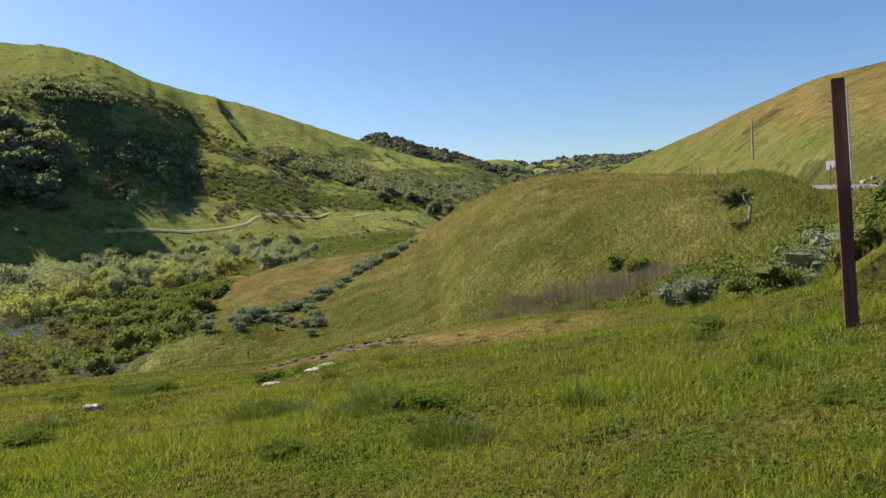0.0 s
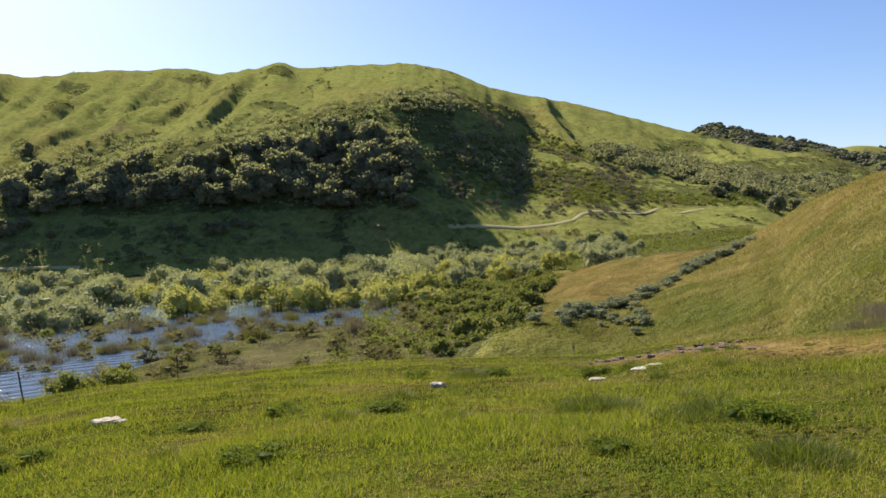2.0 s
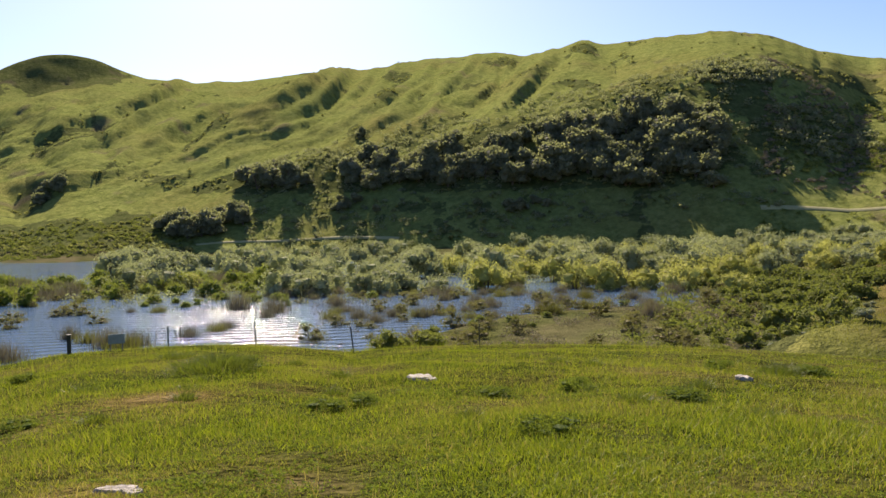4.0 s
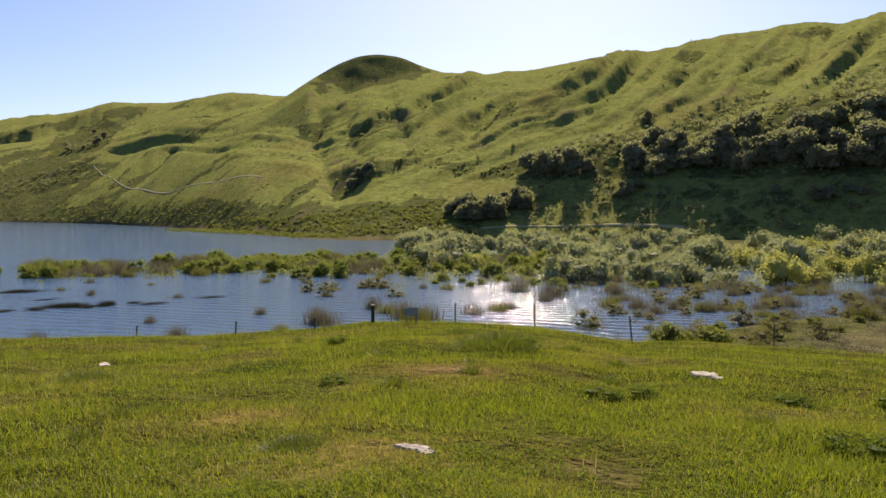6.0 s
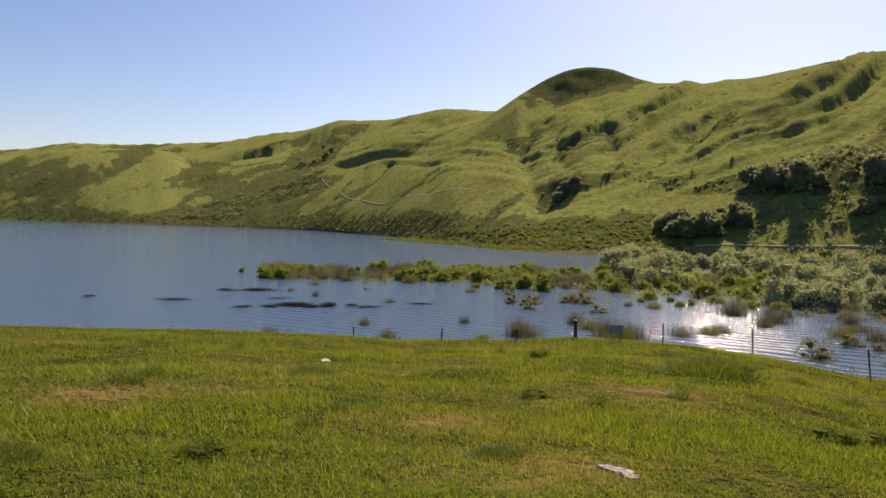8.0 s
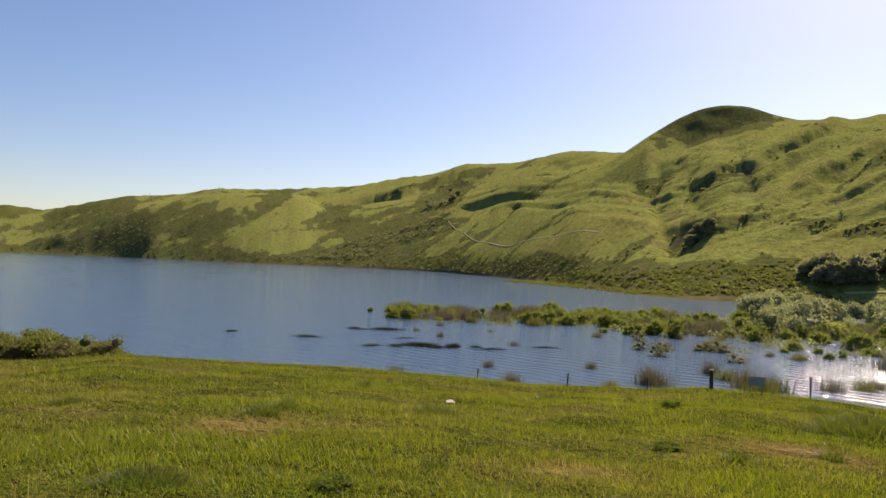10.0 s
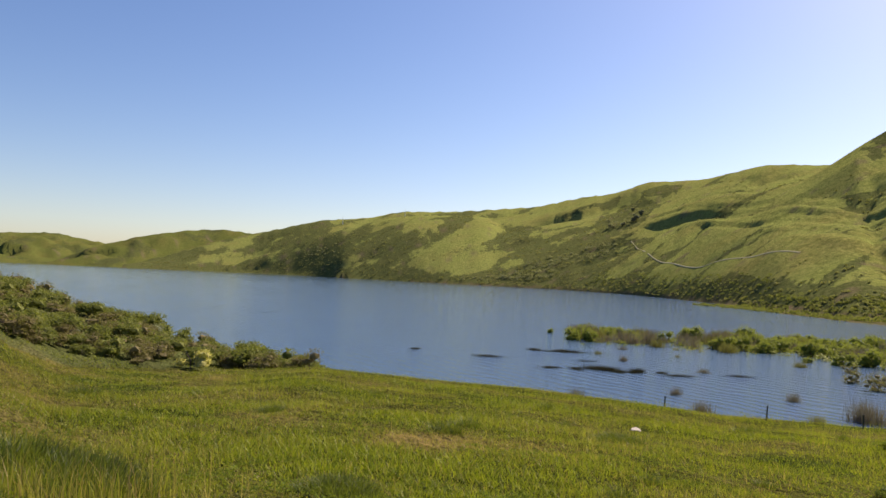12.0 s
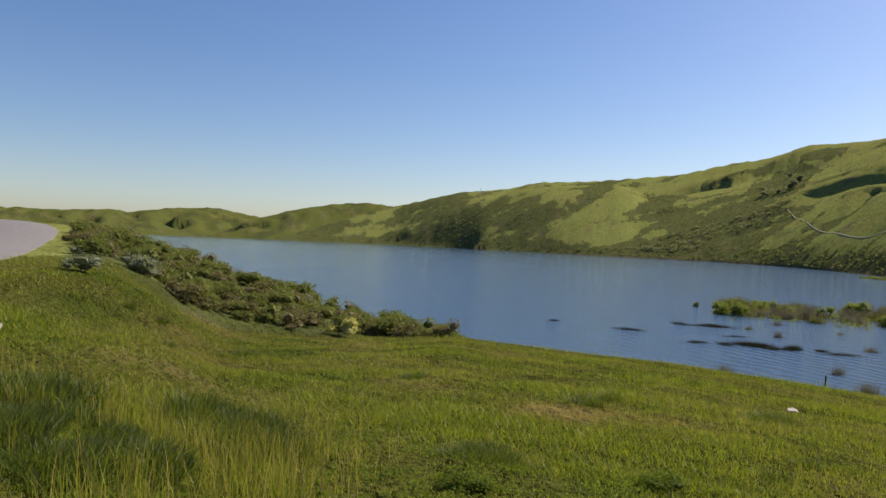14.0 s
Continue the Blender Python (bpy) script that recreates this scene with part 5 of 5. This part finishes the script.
scatter(mats_, [(105.3, 111, 0.9), (100.5, 101, 1.0), (97.7, 112, 0.8), (101.8, 125, 1.0), (99.2, 124, 1.0), (98.5, 101, 1.1), (96.4, 102, 1.2), (94.0, 102, 1.2), (97.4, 103, 0.8), (95.2, 100.5, 0.9), (99.8, 125.5, 0.8), (101.1, 124, 0.8), (91, 101, 0.9), (111.2, 118, 0.8), (86.7, 106, 0.8), (92.2, 103, 0.9)], 75, 0.9, 1.1)
drowned = [reed_proto(310, 420, 1.8, 1.8, 1.6, "drowned leafless brush standing in the water", TWIG), reed_proto(311, 380, 1.5, 1.5, 1.9, "drowned leafless brush standing in the water", TWIG), reed_proto(312, 420, 1.7, 1.7, 1.5, "olive brush standing in the water", REED)]
rng = random.Random(76)
scatter(drowned, [(78.3, 78, 1.3), (78.9, 79, 1.2), (81.7, 75, 0.9), (89.3, 74, 0.9), (98.5, 76, 0.8), (71, 79, 1.4), (70.2, 81, 1.3), (72, 82, 1.2), (68.6, 112, 1.0), (60.2, 104, 1.7), (62.9, 110, 1.5), (109.5, 46, 0.7), (114.2, 45, 0.8), (110.7, 44, 0.8),
                  (64.5, 88, 1.2), (66.5, 85, 1.2), (74.5, 90, 1.2), (73.2, 86, 1.2)] + zone(rng, 24, 58, 100, 78, 150, 0.4, 0.9) + zone(rng, 60, 28, 60, 84, 135, 0.7, 1.4) + zone(rng, 90, 62, 99, 142, 178, 1.0, 2.0), 77, 0.85, 1.2)
weed = [reed_proto(320, 700, 4.0, 3.0, 0.8, "dry purple-brown weeds in the ravine", TWIG, 0.008)]
scatter(weed, [(-7 - 13 * k / 37 + rng.uniform(-0.8, 0.8), 42.0 - 6.0 * k / 37 + rng.uniform(-1.6, 1.2), rng.uniform(0.35, 0.8)) for k in range(38)], 78)


# ---- undergrowth on the valley floor and in the flooded willows ----
def undergrowth(name, label, seed, spots, material, low, high, leaf):
    rng = np.random.default_rng(seed)
    az, r = np.array([p[0] for p in spots]), np.array([p[1] for p in spots])
    z = ground_z(az, r)
    a = np.radians(az)
    n, per = len(az), 46
    s = rng.uniform(low, high, n)
    d = rng.normal(size=(n, per, 3))
    d /= np.linalg.norm(d, axis=2)[..., None]
    d[..., 2] = np.abs(d[..., 2])
    p = np.stack([-r * np.sin(a), r * np.cos(a), np.maximum(z, LAKE - 0.2)], 1)[:, None] + d * s[:, None, None] * rng.uniform(0.45, 1.0, (n, per, 1)) * np.array([1.1, 1.1, 0.95])
    v, f = leaves(rng, p.reshape(-1, 3), d.reshape(-1, 3), leaf, 0.5)
    tagged(new(name, arrays_mesh(name, v, f, material)), label, "undergrowth", kind="stuff")


rng = random.Random(90)
undergrowth("valley_undergrowth", "dense grey-green undergrowth on the valley floor", 91, zone(rng, 750, 2, 30, 62, 270, 1, 1, lambda a, d: d > knots(a, SPUR_R) + 8 or a > 17), BRUSH, 0.7, 1.9, 0.24)
undergrowth("willow_undergrowth", "pale willow shoots between the flooded trees", 92, zone(rng, 760, 25, 82, 134, 270, 1, 1, lambda a, d: d < np.interp(a, [58, 70, 82], [270, 205, 172])), WILLOW_GREY, 0.8, 2.2, 0.26)
undergrowth("flooded_brush", "olive brush growing out of the shallow water", 95, zone(rng, 480, 60, 99.4, 140, 184, 1, 1, lambda a, d: (a < 91.6 or (148 < d < 178 and a > 93.6)) and float(fbm(a / 0.9, d / 9.0, 2, 103)) > 0.0) + zone(rng, 120, 45, 75, 112, 140, 1, 1), OLIVE, 0.5, 2.5, 0.15)
undergrowth("green_brush", "fresh green shoots growing out of the shallow water", 96, zone(rng, 150, 60, 98.6, 142, 180, 1, 1, lambda a, d: float(fbm(a / 0.9, d / 8.0, 2, 104)) > 0.12), WILLOW_GREEN, 0.5, 1.7, 0.16)
undergrowth("ravine_weeds", "dark green weeds along the foot of the near hill", 98, zone(rng, 420, -24, 9, 30, 52, 1, 1, lambda a, d: -1 < d - knots(a, SPUR_FOOT) < 9 and float(fbm(a / 2.5, d / 4.0, 2, 96)) > -0.05), BRUSH, 0.25, 0.7, 0.10)
undergrowth("bare_thicket", "grey-brown leafless thicket on the far slope", 97, zone(rng, 650, 8, 23, 325, 440, 1, 1, lambda a, d: float(fbm(a / 2.0, d / 30.0, 2, 98)) > -0.1), TWIG, 0.7, 1.9, 0.4)
undergrowth("slope_brush", "olive brush on the green slope above the trail", 108, stand(rng, [(19.0, 5.0, 4.0, 2.2, 25, 260, 0.4), (13.5, 3.6, 3.6, 1.5, 20, 240, 0.4), (14.5, 6.6, 3.2, 0.7, 22, 120, 0.4), (9.0, 2.4, 5.0, 0.8, 8, 220, 0.4), (2.5, 1.8, 3.5, 0.5, 4, 140, 0.4)])
            + zone(rng, 420, 0, 24, 225, 312, 1, 1, lambda a, d: d > knots(a, SPUR_R) + 15), BRUSH, 0.7, 2.0, 0.36)
undergrowth("marsh_twigs", "grey-brown leafless twigs in the flooded marsh", 109, zone(rng, 520, 22, 58, 62, 128, 1, 1, lambda a, d: float(fbm(a / 2.5, d / 9.0, 2, 110)) > -0.1), TWIG, 0.4, 1.2, 0.10)
undergrowth("rim_brush", "dark green brush below the meadow rim", 111, zone(rng, 150, 24, 52, 44, 62, 1, 1, lambda a, d: float(fbm(a / 2.0, d / 6.0, 2, 112)) > 0.0) + zone(rng, 90, 24, 33, 62, 100, 1, 1), BRUSH, 0.5, 1.3, 0.13)
undergrowth("hollow_woods", "dark oak woods in the folds of the far slope", 105, hollow, OAK, 1.8, 4.4, 0.85)
undergrowth("grove_undergrowth", "dark undergrowth below the hillside oaks", 93, zone(rng, 900, 21, 62, 308, 430, 1, 1), OAK, 1.2, 3.2, 0.5)
undergrowth("shore_undergrowth", "low olive scrub along the far shore", 94, [(a, d, 1) for a, d, q in zone(rng, 700, 66, 90, 335, 520, 1, 1, lambda a, d: 0 < d - np.interp(a, [66, 80, 90], [322, 340, 490]) < 60)] + zone(rng, 300, 84, 98, 380, 960, 1, 1, lambda a, d: -25 < d - 1.05 * np.interp(a, [84, 88, 92, 96, 98], [430, 545, 690, 860, 925]) < 45), BRUSH, 0.7, 2.0, 0.4)


# ---- far scrub on the hills: lumps past counting ----
def hill_scrub():
    rng = np.random.default_rng(80)
    az, f = rng.uniform(-8, 132, 60000), rng.uniform(0.0, 1, 60000)
    sh, cr = knots(az, SHORE_R), knots(az, RIDGE_R)
    r = sh + 4 + f ** 1.3 * (cr - sh)
    c, x, y, z = cover_at(az, r)
    keep = (rng.uniform(0, 1, len(az)) < np.clip(c[:, 1] - 0.40, 0.001, 1) * 0.9) & (z > LAKE + 0.2)
    keep &= (fbm(x / 18, y / 18, 3, 84) > -0.05) & ~((az > 66) & (az < 82) & (r > 760)) & (f < 0.9)
    x, y, z, r = x[keep][:9000], y[keep][:9000], z[keep][:9000], r[keep][:9000]
    n, per = len(x), 16
    s = rng.uniform(0.6, 2.1, n) * np.clip(r / 700, 0.8, 1.6)
    d = rng.normal(size=(n, per, 3))
    d /= np.linalg.norm(d, axis=2)[..., None]
    d[..., 2] = np.abs(d[..., 2])
    p = np.stack([x, y, z], 1)[:, None] + d * s[:, None, None] * rng.uniform(0.3, 1.0, (n, per, 1)) * np.array([1.1, 1.1, 0.8])
    v, q = leaves(rng, p.reshape(-1, 3), d.reshape(-1, 3), 0.75, 0.55)
    tagged(new("hill_scrub", arrays_mesh("hill_scrub", v, q, OLIVE)), "olive green scrub scattered over the far hills", "scrub", kind="stuff")


hill_scrub()


def far_woods():
    """Trees on the far peak and the ranges beside it, too far to tell apart."""
    rng = np.random.default_rng(83)
    ico = bmesh.new()
    bmesh.ops.create_icosphere(ico, subdivisions=1, radius=1)
    iv, fc = np.array([v.co[:] for v in ico.verts]), np.array([[v.index for v in f.verts] for f in ico.faces])
    ico.free()
    az = np.concatenate([rng.uniform(-11, 10, 5200), rng.uniform(-23, -6, 2400), rng.uniform(-24, -8, 1200)])
    r = np.concatenate([rng.uniform(1080, 1510, 5200), rng.uniform(950, 1255, 2400), rng.uniform(2200, 2700, 1200)])
    a = np.radians(az)
    x, y, z = -r * np.sin(a), r * np.cos(a), ground_z(az, r)
    keep = (fbm(x / 60, y / 60, 3, 85) > -0.25)
    x, y, z, r = x[keep], y[keep], z[keep], r[keep]
    n = len(x)
    s = rng.uniform(2.0, 5.0, n) * r / 1400
    v = iv[None] * (1 + 0.3 * rng.normal(size=(n, len(iv), 1))) * np.stack([s, s, s * 0.7], 1)[:, None] + np.stack([x, y, z + 0.3 * s], 1)[:, None]
    k = np.arange(n)[:, None, None] * len(iv)
    me = arrays_mesh("far_woods", v.reshape(-1, 3), (fc[None] + k).reshape(-1, 3), OAK)
    tagged(new("far_woods", me), "dark woods on the distant peak and ranges", "woods", kind="stuff")


far_woods()


# ---- posts, fence, poles ----
def marker_post():
    ob = tagged(new("sign_post"), "tall reddish-brown wooden post with the edge of a metal sign", "post")
    part("post", box(0.135, 0.10, 3.2, (0, 0, 1.19), 0.006), REDWOOD, ob)
    panel = part("sign_panel", box(0.012, 0.62, 1.02, (0.075, 0.16, 2.14), 0.003), ALUMINIUM, ob, "thin grey metal sign seen edge on")
    for z in (1.55, 1.80, 2.55):
        b = bmesh.new()
        bmesh.ops.create_cone(b, cap_ends=True, segments=10, radius1=0.013, radius2=0.011, depth=0.19, matrix=Matrix.Translation((0, 0, z)) @ Matrix.Rotation(radians(90), 4, "Y"))
        part("bolt", b, BOLT, panel, "zinc bolt")
    ob.matrix_basis = Matrix.Translation(place(-31.05, 9.4)) @ pose(0, 0, 0, 0.5, -1.6, -31 + 5)


marker_post()


def t_post(az, r, height, lean=0.0):
    ob = tagged(new("fence_post"), "thin dark steel fence post at the meadow rim", "fence post", "rim fence posts")
    part("stem", join_bm(box(0.05, 0.008, height + 0.4, (0, 0, height / 2 - 0.2), 0.002), box(0.008, 0.04, height + 0.4, (0, 0.024, height / 2 - 0.2), 0.002)), STEEL_DARK, ob)
    part("cap", box(0.055, 0.05, 0.07, (0, 0.01, height - 0.03), 0.003), STEEL_DARK, ob)
    ob.matrix_basis = Matrix.Translation(place(az, r)) @ pose(0, 0, 0, 0, lean, az)


for a, d, h, ln in ((85.0, 27.5, 0.5, 3), (79.0, 28.5, 0.5, 0), (67.9, 28.6, 0.75, 0), (61.6, 29.5, 0.95, -1), (54.1, 28.0, 1.05, -6), (44.1, 31, 1.25, 0), (92.0, 29.2, 0.45, 2)):
    t_post(a, d, h, ln)


def wood_fence_post(az, r, height, label, group, width=0.11, lean=0.0):
    ob = tagged(new("fence_post"), label, "fence post", group)
    part("stem", tube([(0, 0, -0.3), (0, 0, height * 0.5), (0.01, 0, height)], [width * 0.5, width * 0.48, width * 0.44], 8), WEATHERED, ob)
    ob.matrix_basis = Matrix.Translation(place(az, r)) @ pose(0, 0, 0, 0, lean, az)


ob = tagged(new("marker_stake"), "short square dark green post at the meadow rim", "post")
part("stem", box(0.13, 0.13, 1.0, (0, 0, 0.2), 0.01), STEEL_DARK, ob)
part("cap", box(0.15, 0.15, 0.03, (0, 0, 0.71), 0.006), STEEL_DARK, ob)
ob.matrix_basis = Matrix.Translation(place(74.45, 28.6)) @ pose(0, 0, 0, 0, 0, 70)
ob = tagged(new("sign_board"), "low pale grey-green board facing the lake", "sign")
part("board", box(0.55, 0.03, 0.36, (0, 0, 0.42), 0.006), PALE_PAINT, ob)
for sx in (-0.2, 0.2):
    part("leg", box(0.05, 0.05, 0.7, (sx, 0.045, 0.1), 0.004), WEATHERED, ob)
ob.matrix_basis = Matrix.Translation(place(71.4, 28.8)) @ pose(0, 0, 0, 0, 0, 71)
for a, d in ((-23.0, 52), (-21.8, 69), (-21.2, 74), (-20.6, 79), (-20.0, 83), (-18.5, 86), (-16.5, 88)):
    wood_fence_post(a, d, 1.1, "weathered wooden fence post on the near hill", "hill fence posts")
ob = tagged(new("broken_post"), "broken bleached wooden post leaning in the grass", "post")
part("stem", tube([(0, 0, -0.2), (0.02, 0, 0.7), (0.05, 0.02, 1.0)], [0.09, 0.085, 0.07], 8), WEATHERED, ob)
part("arm", tube([(0.05, 0.02, 0.95), (-0.25, 0, 1.25), (-0.3, 0.02, 1.5)], [0.06, 0.055, 0.03], 7), WEATHERED, ob)
ob.matrix_basis = Matrix.Translation(place(-25.0, 37.0)) @ pose(0, 0, 0, 0, 4, -25)


def utility_pole():
    ob = tagged(new("utility_pole"), "plain wooden utility pole on the green hillside", "pole")
    part("stem", tube([(0, 0, -1), (0, 0, 4), (0, 0, 7.0)], [0.17, 0.145, 0.12], 10), WEATHERED, ob)
    part("cap", tube([(0, 0, 6.98), (0, 0, 7.06)], [0.13, 0.09], 10), STEEL_DARK, ob)
    ob.matrix_basis = Matrix.Translation(place(-25.5, 136)) @ pose(0, 0, 0, 0, 0, -25)


utility_pole()


def road_sign():
    ob = tagged(new("road_sign"), "small grey road sign seen from behind", "sign")
    part("stem", tube([(0, 0, -0.3), (0, 0, 1.9)], [0.03, 0.03], 8), STEEL_DARK, ob)
    part("plate", box(0.75, 0.01, 0.75, (0, 0.04, 1.9), 0.003), ALUMINIUM, ob)
    ob.matrix_basis = Matrix.Translation(place(-30.4, 71)) @ pose(0, 0, 0, 0, 0, -60)


road_sign()


def mast(az, r, h):
    ob = tagged(new("mast"), "slender grey mast on the far ridge", "mast", "ridge masts")
    part("stem", tube([(0, 0, -2), (0, 0, h * 0.6), (0, 0, h)], [0.9, 0.7, 0.35], 6), ALUMINIUM, ob)
    part("antenna", tube([(0, 0, h), (0, 0, h * 1.12)], [0.25, 0.15], 5), ALUMINIUM, ob)
    ob.matrix_basis = Matrix.Translation(place(az, r))


mast(117.4, 2030, 21)
mast(112.5, 1800, 17)
ob = tagged(new("dead_stalk"), "tall thin dry flower stalk on the slope", "stalk")
part("stem", tube([(0, 0, -0.2), (0.05, 0, 1.4), (-0.1, 0, 2.7)], [0.04, 0.03, 0.015], 6), BARK, ob)
part("seed_head", crown_mesh("seed_head", TWIG, 400, 0.22, 0.5, 4, 60, 0.05), None, ob).location = (-0.1, 0, 2.45)
ob.matrix_basis = Matrix.Translation(place(13.3, 46)) @ pose(0, 0, 0, 0, -3, 13)
ob = tagged(new("fallen_board"), "weathered grey board lying in the grass", "board")
part("plank", box(1.3, 0.10, 0.04, (0, 0, 0.10), 0.006), WEATHERED, ob)
ob.matrix_basis = Matrix.Translation(place(151.5, 10.5)) @ pose(0, 0, 0, 0, -4, 60)
